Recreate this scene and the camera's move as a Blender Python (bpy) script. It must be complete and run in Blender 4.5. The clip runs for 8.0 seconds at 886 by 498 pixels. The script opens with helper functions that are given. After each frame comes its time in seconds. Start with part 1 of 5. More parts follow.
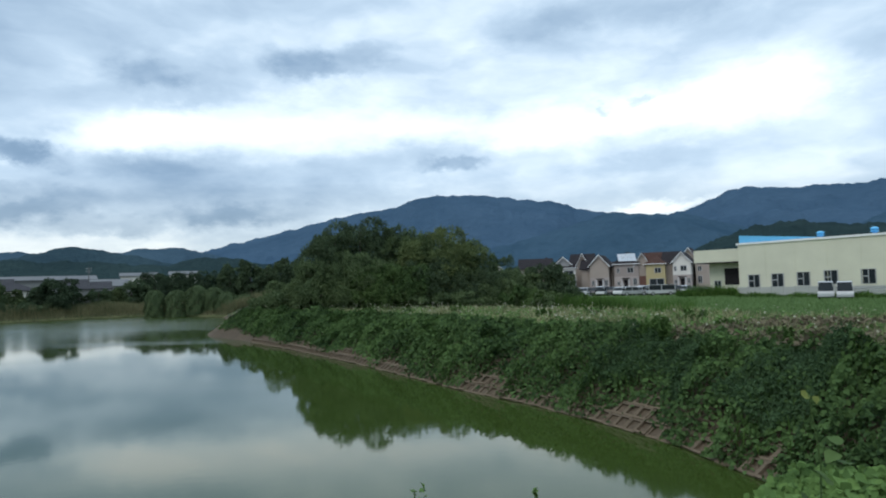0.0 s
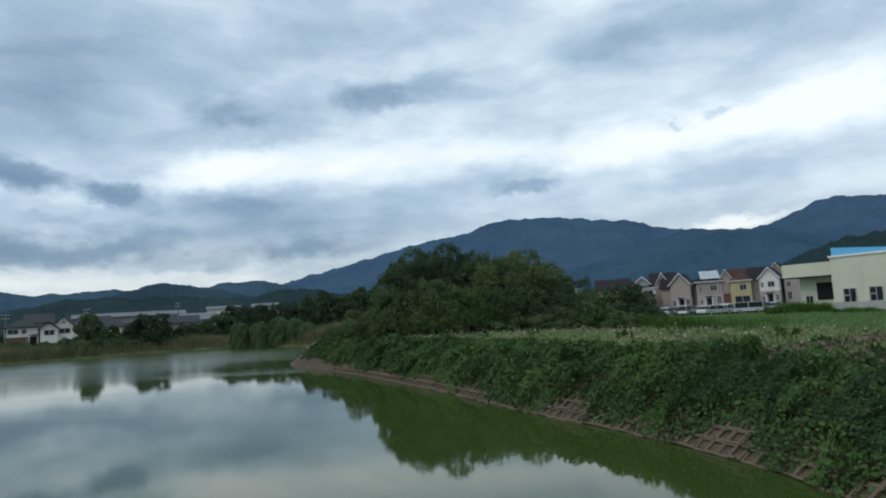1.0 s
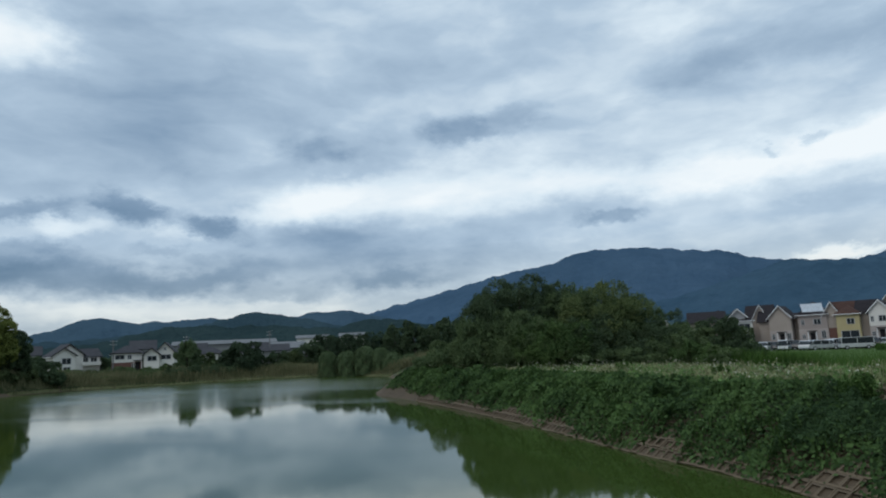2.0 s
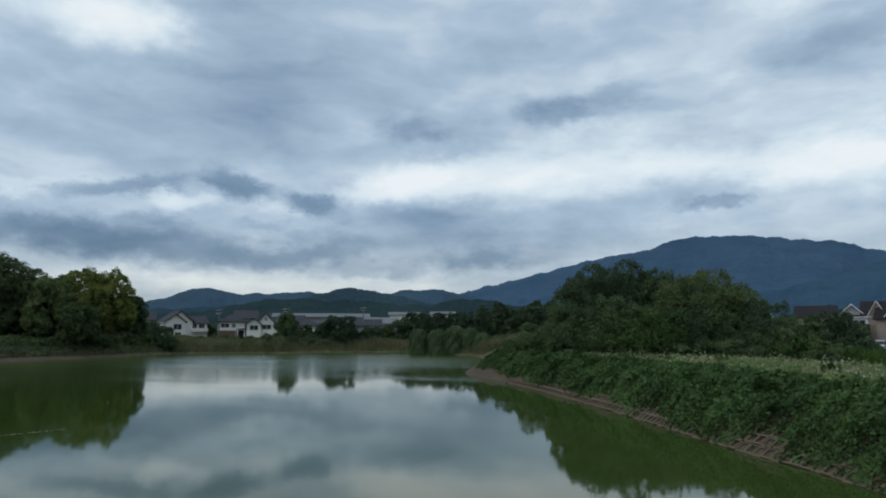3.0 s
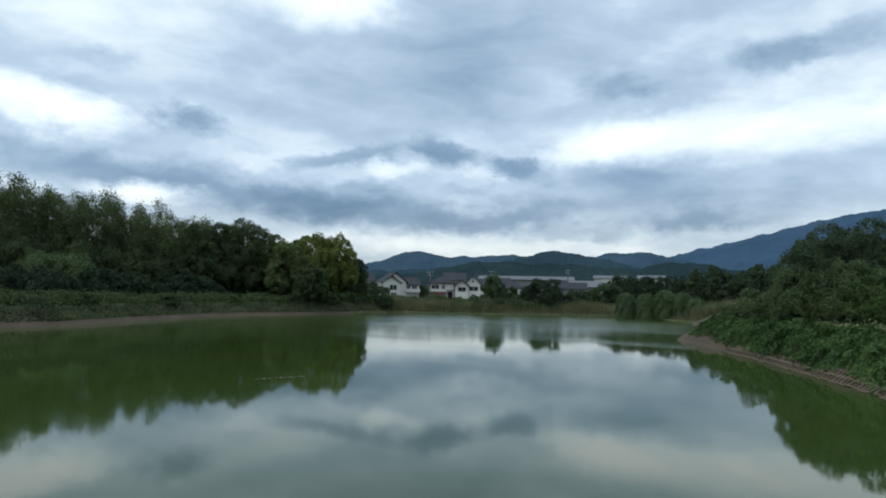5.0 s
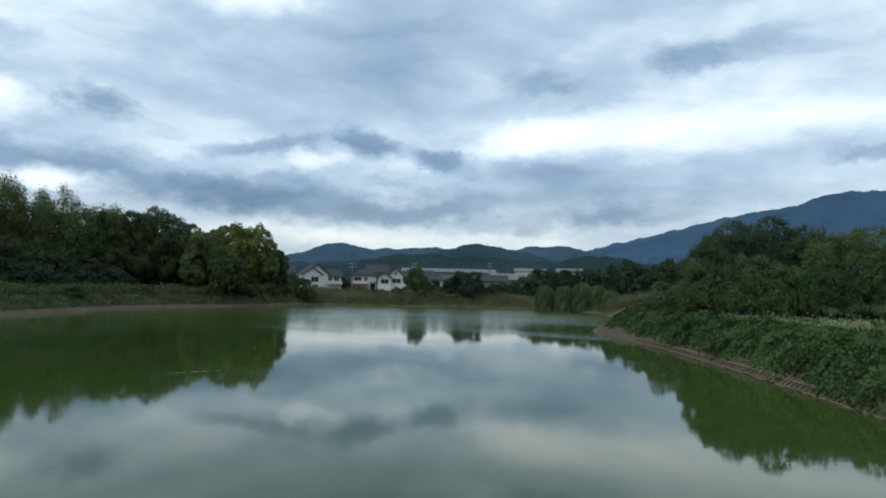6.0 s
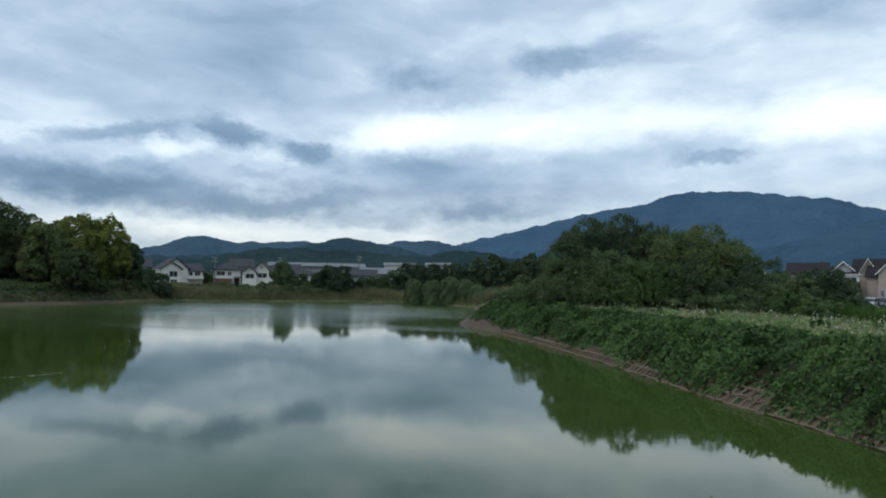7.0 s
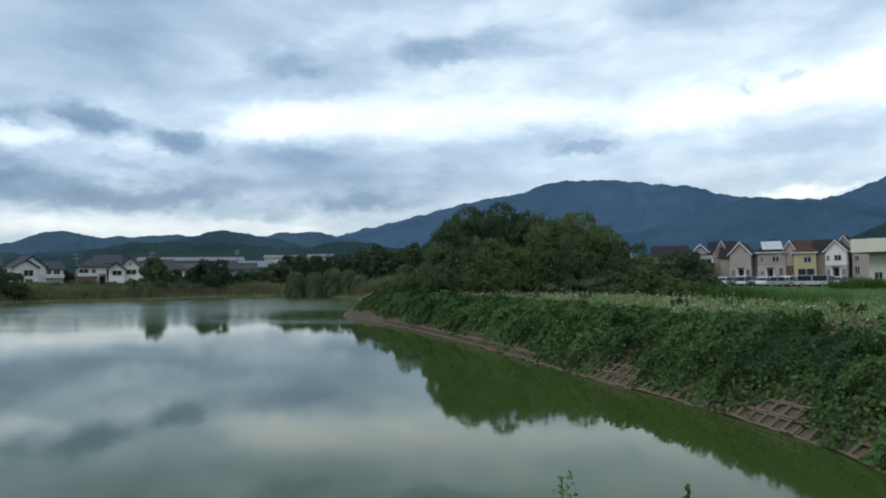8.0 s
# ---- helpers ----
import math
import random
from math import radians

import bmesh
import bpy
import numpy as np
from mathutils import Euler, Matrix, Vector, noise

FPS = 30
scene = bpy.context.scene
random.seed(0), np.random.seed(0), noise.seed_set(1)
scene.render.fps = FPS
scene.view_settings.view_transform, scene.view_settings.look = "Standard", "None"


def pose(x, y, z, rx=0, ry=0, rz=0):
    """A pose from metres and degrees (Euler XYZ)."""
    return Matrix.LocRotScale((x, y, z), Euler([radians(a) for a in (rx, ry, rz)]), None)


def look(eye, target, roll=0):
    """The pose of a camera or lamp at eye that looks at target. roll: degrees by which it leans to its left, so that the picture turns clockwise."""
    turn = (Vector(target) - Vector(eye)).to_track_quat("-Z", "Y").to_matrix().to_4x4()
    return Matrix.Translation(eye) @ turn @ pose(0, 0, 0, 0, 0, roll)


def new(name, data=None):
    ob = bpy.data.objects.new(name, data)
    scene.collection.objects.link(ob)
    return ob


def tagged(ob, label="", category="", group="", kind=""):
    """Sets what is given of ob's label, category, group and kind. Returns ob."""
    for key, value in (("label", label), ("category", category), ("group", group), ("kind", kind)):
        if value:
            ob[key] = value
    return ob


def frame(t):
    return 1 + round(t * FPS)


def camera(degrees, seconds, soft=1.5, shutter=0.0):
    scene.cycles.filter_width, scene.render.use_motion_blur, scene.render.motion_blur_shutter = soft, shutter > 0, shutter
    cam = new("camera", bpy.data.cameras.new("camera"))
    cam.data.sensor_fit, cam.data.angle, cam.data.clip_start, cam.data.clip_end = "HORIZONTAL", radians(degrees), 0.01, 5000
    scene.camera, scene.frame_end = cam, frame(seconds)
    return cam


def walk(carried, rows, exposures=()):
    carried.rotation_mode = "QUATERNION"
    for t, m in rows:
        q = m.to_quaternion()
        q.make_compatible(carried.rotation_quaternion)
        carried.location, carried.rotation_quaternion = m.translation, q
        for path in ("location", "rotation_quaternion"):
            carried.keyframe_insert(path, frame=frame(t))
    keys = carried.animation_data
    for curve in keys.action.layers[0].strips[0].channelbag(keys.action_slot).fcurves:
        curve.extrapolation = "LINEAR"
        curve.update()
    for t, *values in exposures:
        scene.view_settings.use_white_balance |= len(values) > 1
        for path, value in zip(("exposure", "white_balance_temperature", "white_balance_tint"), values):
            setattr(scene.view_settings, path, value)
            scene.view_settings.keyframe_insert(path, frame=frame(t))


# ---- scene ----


def aim(yaw, pitch, roll):
    """The camera held at arm's length by someone who turns on the spot; yaw to the left of +y, pitch up."""
    a, b = radians(yaw), radians(pitch)
    eye = Vector((-0.4 * math.sin(a), 0.4 * math.cos(a) - 0.4, 3.0))
    way = Vector((-math.sin(a) * math.cos(b), math.cos(a) * math.cos(b), math.sin(b)))
    return look(eye, eye + way, roll)


cam = camera(65.7, 8.0, soft=2.0)
PATH = [
    (0, aim(0.05, 3.06, -1.77)),
    (0.5, aim(4.23, 4.07, -3.00)),
    (1, aim(6.09, 5.43, -3.44)),
    (1.5, aim(9.09, 7.54, -3.80)),
    (1.7, aim(10.77, 8.07, -3.46)),
    (2.25, aim(14.80, 8.35, -1.80)),
    (2.8, aim(18.91, 7.46, -0.21)),
    (3, aim(20.78, 6.96, 0.03)),
    (3.5, aim(30.41, 5.30, -0.04)),
    (4, aim(38.10, 4.71, 0.04)),
    (4.2, aim(39.85, 4.46, 0.39)),
    (4.5, aim(40.70, 4.18, 0.65)),
    (5.3, aim(35.11, 3.44, 1.29)),
    (5.5, aim(33.95, 3.39, 1.33)),
    (6, aim(31.26, 3.20, 1.21)),
    (6.5, aim(28.27, 3.02, 1.39)),
    (7, aim(20.40, 2.91, 0.88)),
    (7.5, aim(15.78, 2.57, -0.01)),
    (8, aim(10.68, 2.08, -0.75)),
]
walk(cam, PATH, exposures=[(0.0, 0.36), (0.5, 0.2), (1.5, 0.02), (3.0, -0.14), (3.5, 0.0), (4.0, 0.12), (5.5, 0.22), (6.5, 0.2), (7.0, 0.19), (8.0, 0.26)])

# ---- world and light ----
world = bpy.data.worlds.new("overcast_sky")
scene.world = world
world.use_nodes = True
wn, wl = world.node_tree.nodes, world.node_tree.links
wn.clear()


def wmath(op, a, b=None, c=None):
    n = wn.new("ShaderNodeMath")
    n.operation = op
    for i, v in enumerate((a, b, c)):
        if v is None:
            continue
        if isinstance(v, (int, float)):
            n.inputs[i].default_value = v
        else:
            wl.new(v, n.inputs[i])
    return n.outputs[0]


def wvec(op, a, b=None):
    n = wn.new("ShaderNodeVectorMath")
    n.operation = op
    for i, v in enumerate((a, b)):
        if v is None:
            continue
        if isinstance(v, tuple):
            n.inputs[i].default_value = v
        else:
            wl.new(v, n.inputs[i])
    return n.outputs["Value"] if op == "LENGTH" else n.outputs["Vector"]


def wnoise(vector, scale, detail, rough):
    n = wn.new("ShaderNodeTexNoise")
    wl.new(vector, n.inputs["Vector"])
    n.inputs["Scale"].default_value = scale
    n.inputs["Detail"].default_value = detail
    n.inputs["Roughness"].default_value = rough
    return n


# Clouds: azimuth to the left of +y and elevation, half width and half height, tilt, all in degrees, and brightness.
GAPS = [
    (67.9, 12.9, 6.9, 1.7, -5.0, 0.5), (48.0, 23.3, 6.1, 2.5, 0.0, 0.36), (12.7, 14.3, 10.0, 2.2, 8.0, 0.20), (23.7, 12.7, 7.0, 1.5, 12.0, 0.26),
    (61.2, 7.2, 4.4, 1.0, -3.0, 0.44), (32.6, 4.0, 19.0, 1.3, 0.0, 0.18), (42.1, 10.0, 3.2, 0.8, 0.0, 0.2), (35.2, 10.2, 2.8, 0.8, 0.0, 0.18),
    (51.4, 10.3, 4.0, 0.8, 0.0, 0.14), (-24.0, 13.6, 8.0, 2.4, 6.0, 0.34), (-11.1, 13.0, 11.0, 1.8, 5.0, 0.26), (6.5, 12.6, 11.0, 1.9, 3.0, 0.20),
    (-18.0, 6.0, 4.8, 0.5, 3.0, 0.26), (-5.7, 25.1, 6.0, 1.6, -4.0, 0.16), (-10.0, 13.5, 26.0, 6.0, 4.0, 0.14), (26.0, 10.8, 10.0, 1.3, 8.0, 0.10), (65.0, 21.5, 11.0, 5.0, 0.0, 0.20),
]
DECKS = [
    (43.1, 15.4, 15.8, 3.4, 0.0, -0.15), (34.4, 19.9, 10.0, 4.8, 0.0, -0.13), (22.9, 9.2, 8.4, 1.9, 0.0, -0.18), (10.9, 8.9, 7.2, 1.7, 3.0, -0.1),
    (21.9, 17.3, 4.9, 1.5, 0.0, -0.15), (64.4, 17.2, 2.7, 1.1, 0.0, -0.14), (54.8, 20.0, 8.8, 2.1, 0.0, -0.04), (-10.7, 21.1, 8.6, 1.4, 8.0, -0.18),
    (-20.6, 20.9, 6.3, 1.3, 6.0, -0.16), (0.9, 11.1, 9.8, 1.4, -1.0, -0.12), (-16.0, 9.4, 6.6, 1.2, 2.0, -0.12), (23.2, 9.9, 9.8, 1.1, -4.0, -0.1),
    (37.0, 24.0, 7.8, 2.7, -4.0, -0.07),
]
BANDS = [
    (66.3, 8.8, 9.0, 1.5, -5.0, -0.32), (54.5, 7.8, 9.5, 1.7, -7.0, -0.34), (45.0, 6.8, 9.0, 1.5, -2.0, -0.41), (34.0, 6.2, 6.0, 1.0, 0.0, -0.32),
    (17.4, 6.1, 6.0, 0.9, 0.0, -0.37), (19.9, 7.4, 6.0, 1.3, 0.0, -0.21), (27.9, 7.0, 4.5, 1.2, 0.0, -0.30), (25.7, 5.2, 4.0, 0.6, 0.0, -0.18), (8.0, 7.6, 8.0, 1.2, 0.0, -0.16),
]
PUFFS = [
    (58.1, 13.2, 2.9, 1.25, -4.0, -0.34), (46.8, 10.8, 6.4, 0.88, 10.0, -0.31), (37.6, 11.6, 3.5, 1.25, -14.0, -0.41), (31.4, 10.3, 2.8, 1.12, -14.0, -0.41),
    (44.0, 8.6, 3.2, 0.62, 0.0, -0.18), (35.9, 8.5, 2.6, 0.50, 0.0, -0.14), (33.1, 7.8, 2.1, 0.50, 0.0, -0.14), (11.4, 18.1, 3.6, 1.25, -4.0, -0.26),
    (7.2, 18.6, 3.5, 1.25, 14.0, -0.17), (23.2, 16.5, 3.5, 1.25, 0.0, -0.17), (-0.9, 10.0, 3.2, 0.62, -2.0, -0.24), (-12.9, 13.9, 0.9, 0.45, 0.0, -0.2),
    (-16.2, 14.3, 1.4, 0.45, 8.0, -0.2),
]
coord = wn.new("ShaderNodeTexCoord").outputs["Generated"]
axes = wn.new("ShaderNodeSeparateXYZ")
wl.new(coord, axes.inputs[0])
wx, wy, wz = axes.outputs
azimuth = wmath("MULTIPLY", wmath("ARCTAN2", wmath("MULTIPLY", wx, -1.0), wy), 180 / math.pi)
rise = wmath("MULTIPLY", wmath("ARCSINE", wz), 180 / math.pi)
flat = wn.new("ShaderNodeCombineXYZ")
wl.new(azimuth, flat.inputs[0])
wl.new(rise, flat.inputs[1])
# Puffs break up the outlines of the masses.
warp = wvec("SUBTRACT", wnoise(wvec("MULTIPLY", coord, (1, 1, 2.0)), 5.0, 3.0, 0.55).outputs["Color"], (0.5, 0.5, 0.5))
curl = wvec("SUBTRACT", wnoise(wvec("MULTIPLY", coord, (1, 1, 1.7)), 24.0, 6.0, 0.62).outputs["Color"], (0.5, 0.5, 0.5))
bent = wvec("ADD", wvec("ADD", flat.outputs[0], wvec("MULTIPLY", warp, (6.0, 2.2, 0.0))), wvec("MULTIPLY", curl, (4.6, 2.2, 0.0)))
frayed = wvec("ADD", wvec("ADD", flat.outputs[0], wvec("MULTIPLY", warp, (3.0, 1.2, 0.0))), wvec("MULTIPLY", curl, (5.2, 2.6, 0.0)))
total = None
for clouds, edges, swirl in ((GAPS, (0.15, 1.35), bent), (DECKS, (0.1, 1.35), bent), (BANDS, (0.1, 1.5), bent), (PUFFS, (0.25, 1.25), frayed)):
    for ca, ce, ra, re_, tilt, amount in clouds:
        c, k = math.cos(radians(tilt)), math.sin(radians(tilt))
        away = wvec("SUBTRACT", swirl, (ca, ce, 0))
        across, upward = wn.new("ShaderNodeVectorMath"), wn.new("ShaderNodeVectorMath")
        for node, way in ((across, (c / ra, -k / ra, 0)), (upward, (k / re_, c / re_, 0))):
            node.operation = "DOT_PRODUCT"
            wl.new(away, node.inputs[0])
            node.inputs[1].default_value = way
        a, b = across.outputs["Value"], upward.outputs["Value"]
        far = wmath("SQRT", wmath("ADD", wmath("MULTIPLY", a, a), wmath("MULTIPLY", b, b)))
        fall = wn.new("ShaderNodeMapRange")
        fall.interpolation_type = "SMOOTHSTEP"
        wl.new(far, fall.inputs["Value"])
        fall.inputs["From Min"].default_value, fall.inputs["From Max"].default_value = edges
        fall.inputs["To Min"].default_value, fall.inputs["To Max"].default_value = amount, 0.0
        total = fall.outputs[0] if total is None else wmath("ADD", total, fall.outputs[0])
# The layer seen from below: streaks that close up towards the horizon.
deck = wn.new("ShaderNodeCombineXYZ")
low = wmath("ADD", wmath("MAXIMUM", wz, 0.0), 0.10)
wl.new(wmath("DIVIDE", wx, low), deck.inputs[0])
wl.new(wmath("DIVIDE", wy, low), deck.inputs[1])
streaks = wnoise(wvec("ADD", deck.outputs[0], wvec("MULTIPLY", warp, (0.5, 0.5, 0.0))), 0.85, 4.0, 0.48).outputs[0]
billow = wnoise(wvec("ADD", wvec("MULTIPLY", coord, (1, 1, 2.8)), wvec("MULTIPLY", warp, (0.15, 0.15, 0.15))), 7.5, 5.5, 0.52).outputs[0]
value = wmath("ADD", wmath("ADD", 0.62, total), wmath("MULTIPLY", wmath("SUBTRACT", streaks, 0.5), 0.46))
value = wmath("ADD", value, wmath("MULTIPLY", wmath("SUBTRACT", billow, 0.5), 0.55))
zenith = wn.new("ShaderNodeMapRange")
zenith.interpolation_type = "SMOOTHSTEP"
wl.new(rise, zenith.inputs["Value"])
zenith.inputs["From Min"].default_value, zenith.inputs["From Max"].default_value = 24.0, 75.0
zenith.inputs["To Min"].default_value, zenith.inputs["To Max"].default_value = 1.0, 1.7
ramp = wn.new("ShaderNodeValToRGB")
wl.new(value, ramp.inputs[0])
ramp.color_ramp.elements[0].position, ramp.color_ramp.elements[0].color = 0.0, (0.120, 0.215, 0.340, 1)
ramp.color_ramp.elements[1].position, ramp.color_ramp.elements[1].color = 1.0, (0.94, 1.01, 1.05, 1)
for at, tint in ((0.3, (0.240, 0.355, 0.50, 1)), (0.6, (0.463, 0.60, 0.745, 1)), (0.82, (0.745, 0.87, 0.965, 1))):
    ramp.color_ramp.elements.new(at).color = tint
sky = wn.new("ShaderNodeTexSky")
sky.sky_type, sky.sun_disc = "NISHITA", False
sky.sun_elevation, sky.sun_rotation = radians(50), radians(217)
above, cover, both, out = (wn.new(k) for k in ("ShaderNodeBackground", "ShaderNodeBackground", "ShaderNodeMixShader", "ShaderNodeOutputWorld"))
wl.new(sky.outputs[0], above.inputs[0])
above.inputs[1].default_value = 0.08
warm = wn.new("ShaderNodeMix")
warm.data_type, warm.blend_type = "RGBA", "MULTIPLY"
near = wn.new("ShaderNodeMapRange")
wl.new(rise, near.inputs["Value"])
near.inputs["From Min"].default_value, near.inputs["From Max"].default_value = 3.0, 9.0
near.inputs["To Min"].default_value, near.inputs["To Max"].default_value = 1.0, 0.0
wl.new(near.outputs[0], warm.inputs[0])
wl.new(ramp.outputs[0], warm.inputs["A"])
warm.inputs["B"].default_value = (1.07, 0.98, 0.88, 1)
wl.new(warm.outputs["Result"], cover.inputs[0])
wl.new(zenith.outputs[0], cover.inputs[1])
both.inputs[0].default_value = 0.94
wl.new(above.outputs[0], both.inputs[1])
wl.new(cover.outputs[0], both.inputs[2])
wl.new(both.outputs[0], out.inputs[0])

sun = new("sun", bpy.data.lights.new("sun", "SUN"))
sun.data.energy, sun.data.angle, sun.data.color = 0.9, radians(40), (1.0, 0.97, 0.92)
sun.matrix_world = look((-45, -60, 90), (0, 0, 0))


# ---- materials ----
def material(name, colour, other=None, rough=0.8, scale=4.0, fine=40.0, bump=0.3, metal=0.0, island=False, thin=0.0, spread=0.5, gloss=0.3):
    """A surface whose colour wanders between two tones at two scales, with relief; island: each leaf or blade has its own tone."""
    m = bpy.data.materials.new(name)
    m.use_nodes = True
    nodes, links = m.node_tree.nodes, m.node_tree.links
    bsdf = nodes["Principled BSDF"]
    other = other or tuple(c * 0.7 for c in colour)
    place = nodes.new("ShaderNodeTexCoord").outputs["Object"]
    coarse, grain = nodes.new("ShaderNodeTexNoise"), nodes.new("ShaderNodeTexNoise")
    for n, s in ((coarse, scale), (grain, fine)):
        links.new(place, n.inputs["Vector"])
        n.inputs["Scale"].default_value, n.inputs["Detail"].default_value = s, 5.0
    factor = nodes.new("ShaderNodeMath")
    factor.operation = "MULTIPLY_ADD"
    if island:
        links.new(nodes.new("ShaderNodeNewGeometry").outputs["Random Per Island"], factor.inputs[0])
    else:
        links.new(grain.outputs[0], factor.inputs[0])
    factor.inputs[1].default_value = spread
    links.new(coarse.outputs[0], factor.inputs[2])
    stretch = nodes.new("ShaderNodeMapRange")
    links.new(factor.outputs[0], stretch.inputs["Value"])
    stretch.inputs["From Min"].default_value, stretch.inputs["From Max"].default_value = 0.3 + 0.2 * spread, 0.7 + 0.8 * spread
    mix = nodes.new("ShaderNodeMix")
    mix.data_type = "RGBA"
    links.new(stretch.outputs[0], mix.inputs[0])
    mix.inputs["A"].default_value, mix.inputs["B"].default_value = (*other, 1), (*colour, 1)
    tone = mix.outputs["Result"]
    links.new(tone, bsdf.inputs["Base Color"])
    bsdf.inputs["Roughness"].default_value, bsdf.inputs["Metallic"].default_value = rough, metal
    bsdf.inputs["Specular IOR Level"].default_value = gloss
    if bump and not island:
        relief = nodes.new("ShaderNodeBump")
        relief.inputs["Strength"].default_value, relief.inputs["Distance"].default_value = bump, 1.0 / fine
        links.new(grain.outputs[0], relief.inputs["Height"])
        links.new(relief.outputs[0], bsdf.inputs["Normal"])
    if thin:
        glow, mixed = nodes.new("ShaderNodeBsdfTranslucent"), nodes.new("ShaderNodeMixShader")
        links.new(tone, glow.inputs[0])
        mixed.inputs[0].default_value = thin
        links.new(bsdf.outputs[0], mixed.inputs[1])
        links.new(glow.outputs[0], mixed.inputs[2])
        links.new(mixed.outputs[0], nodes["Material Output"].inputs[0])
    return m


def leafy(name, colour, other, **more):
    return material(name, colour, other, rough=0.75, scale=0.45, island=True, thin=0.25, spread=0.4, gloss=0.1, **more)


# The very dark second tone paints shaded gaps among the slope's leaves.
KUDZU = leafy("kudzu_leaf", (0.092, 0.157, 0.048), (0.014, 0.032, 0.012))
KUDZU_NEAR = leafy("young_kudzu_leaf", (0.112, 0.172, 0.056), (0.032, 0.064, 0.022))
KUDZU_BRIGHT = leafy("bright_kudzu_leaf", (0.135, 0.225, 0.064), (0.050, 0.098, 0.030))
FERN = leafy("fern_leaf", (0.070, 0.122, 0.052), (0.022, 0.044, 0.020))
DEAD = leafy("withered_leaf", (0.19, 0.155, 0.10), (0.07, 0.065, 0.04))
PALE = leafy("pale_flower", (0.44, 0.43, 0.34), (0.22, 0.22, 0.14))
DRY_GRASS = leafy("dry_grass", (0.30, 0.285, 0.155), (0.11, 0.145, 0.058))
GRASS = leafy("grass_blade", (0.09, 0.16, 0.035), (0.04, 0.085, 0.02))
RICE = leafy("rice_blade", (0.125, 0.200, 0.074), (0.105, 0.170, 0.062))
REED = leafy("reed_blade", (0.21, 0.195, 0.105), (0.085, 0.10, 0.046))
DOME = leafy("vine_leaf", (0.105, 0.150, 0.066), (0.06, 0.09, 0.042))
THICKET = leafy("thicket_leaf", (0.130, 0.178, 0.074), (0.056, 0.086, 0.040))
THICKET_DARK = leafy("dark_leaf", (0.088, 0.125, 0.060), (0.036, 0.058, 0.032))
UNDERGROWTH = leafy("undergrowth_leaf", (0.088, 0.120, 0.046), (0.026, 0.042, 0.018))
OLIVE = leafy("olive_leaf", (0.150, 0.185, 0.068), (0.062, 0.092, 0.038))
BROADLEAF = leafy("broad_leaf", (0.104, 0.134, 0.054), (0.036, 0.057, 0.027))
YELLOWLEAF = leafy("yellowish_leaf", (0.23, 0.25, 0.065), (0.068, 0.098, 0.028))
# Near-black foliage tone, for dark backing trees and painted canopy shade.
NEAR_BLACK_LEAF = leafy("near_black_leaf", (0.052, 0.080, 0.042), (0.020, 0.034, 0.020))
BAMBOO = leafy("bamboo_leaf", (0.165, 0.205, 0.088), (0.058, 0.084, 0.036))
BARK = material("bark", (0.10, 0.085, 0.065), (0.04, 0.035, 0.03), rough=0.9, scale=3, fine=30, bump=0.8)
SOIL = material("bank_soil", (0.106, 0.076, 0.048), (0.046, 0.034, 0.022), rough=0.95, scale=0.6, fine=7, bump=0.6)
TURF = material("turf", (0.055, 0.075, 0.028), (0.035, 0.04, 0.02), rough=0.95, scale=0.3, fine=8, bump=0.6)
PADDY = material("paddy_green", (0.13, 0.19, 0.075), (0.10, 0.15, 0.06), rough=0.95, scale=0.06, fine=5, bump=0.6)
YARD = material("asphalt_yard", (0.12, 0.12, 0.12), (0.06, 0.06, 0.06), rough=0.9, scale=0.2, fine=9, bump=0.2)
CONCRETE = material("weathered_concrete", (0.150, 0.110, 0.070), (0.062, 0.047, 0.031), rough=0.92, scale=1.2, fine=22, bump=0.6)
# The blue haze of distance is put into these base colours, less when nearer.
HAZY_FAR_FOREST = material("hazy_far_forest", (0.058, 0.099, 0.147), (0.033, 0.065, 0.104), rough=1.0, scale=0.004, fine=0.03, bump=0.5, gloss=0.0)
HAZY_MID_FOREST = material("hazy_mid_forest", (0.054, 0.090, 0.120), (0.034, 0.062, 0.088), rough=1.0, scale=0.006, fine=0.05, bump=0.6, gloss=0.0)
HAZY_NEAR_FOREST = material("hazy_near_forest", (0.040, 0.068, 0.082), (0.021, 0.040, 0.052), rough=1.0, scale=0.012, fine=0.09, bump=0.8, gloss=0.0)

# Haze tints these base colours too, strongly for the foothill, slightly for nearer hills.
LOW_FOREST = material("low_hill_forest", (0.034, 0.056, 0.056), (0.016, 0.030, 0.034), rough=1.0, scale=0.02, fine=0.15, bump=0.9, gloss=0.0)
HAZY_FOOT_FOREST = material("hazy_foothill_forest", (0.050, 0.090, 0.128), (0.028, 0.058, 0.088), rough=1.0, scale=0.005, fine=0.04, bump=0.6, gloss=0.0)
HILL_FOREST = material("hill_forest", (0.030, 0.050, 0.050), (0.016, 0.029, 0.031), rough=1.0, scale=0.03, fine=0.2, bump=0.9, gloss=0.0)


def plaster(name, colour):
    return material(name, colour, tuple(c * 0.82 for c in colour), rough=0.85, scale=0.4, fine=14, bump=0.1)


WHITE_WALL = plaster("white_render", (0.68, 0.65, 0.59))
CREAM = plaster("cream_cladding", (0.62, 0.60, 0.47))
BEIGE = plaster("beige_render", (0.36, 0.305, 0.26))
PALE_PINK = plaster("pale_pinkish_render", (0.40, 0.345, 0.315))
PINK_GREY = plaster("greyish_pink_render", (0.32, 0.27, 0.245))
YELLOW = plaster("yellow_render", (0.43, 0.36, 0.19))
GREY_WALL = plaster("grey_siding", (0.33, 0.33, 0.33))
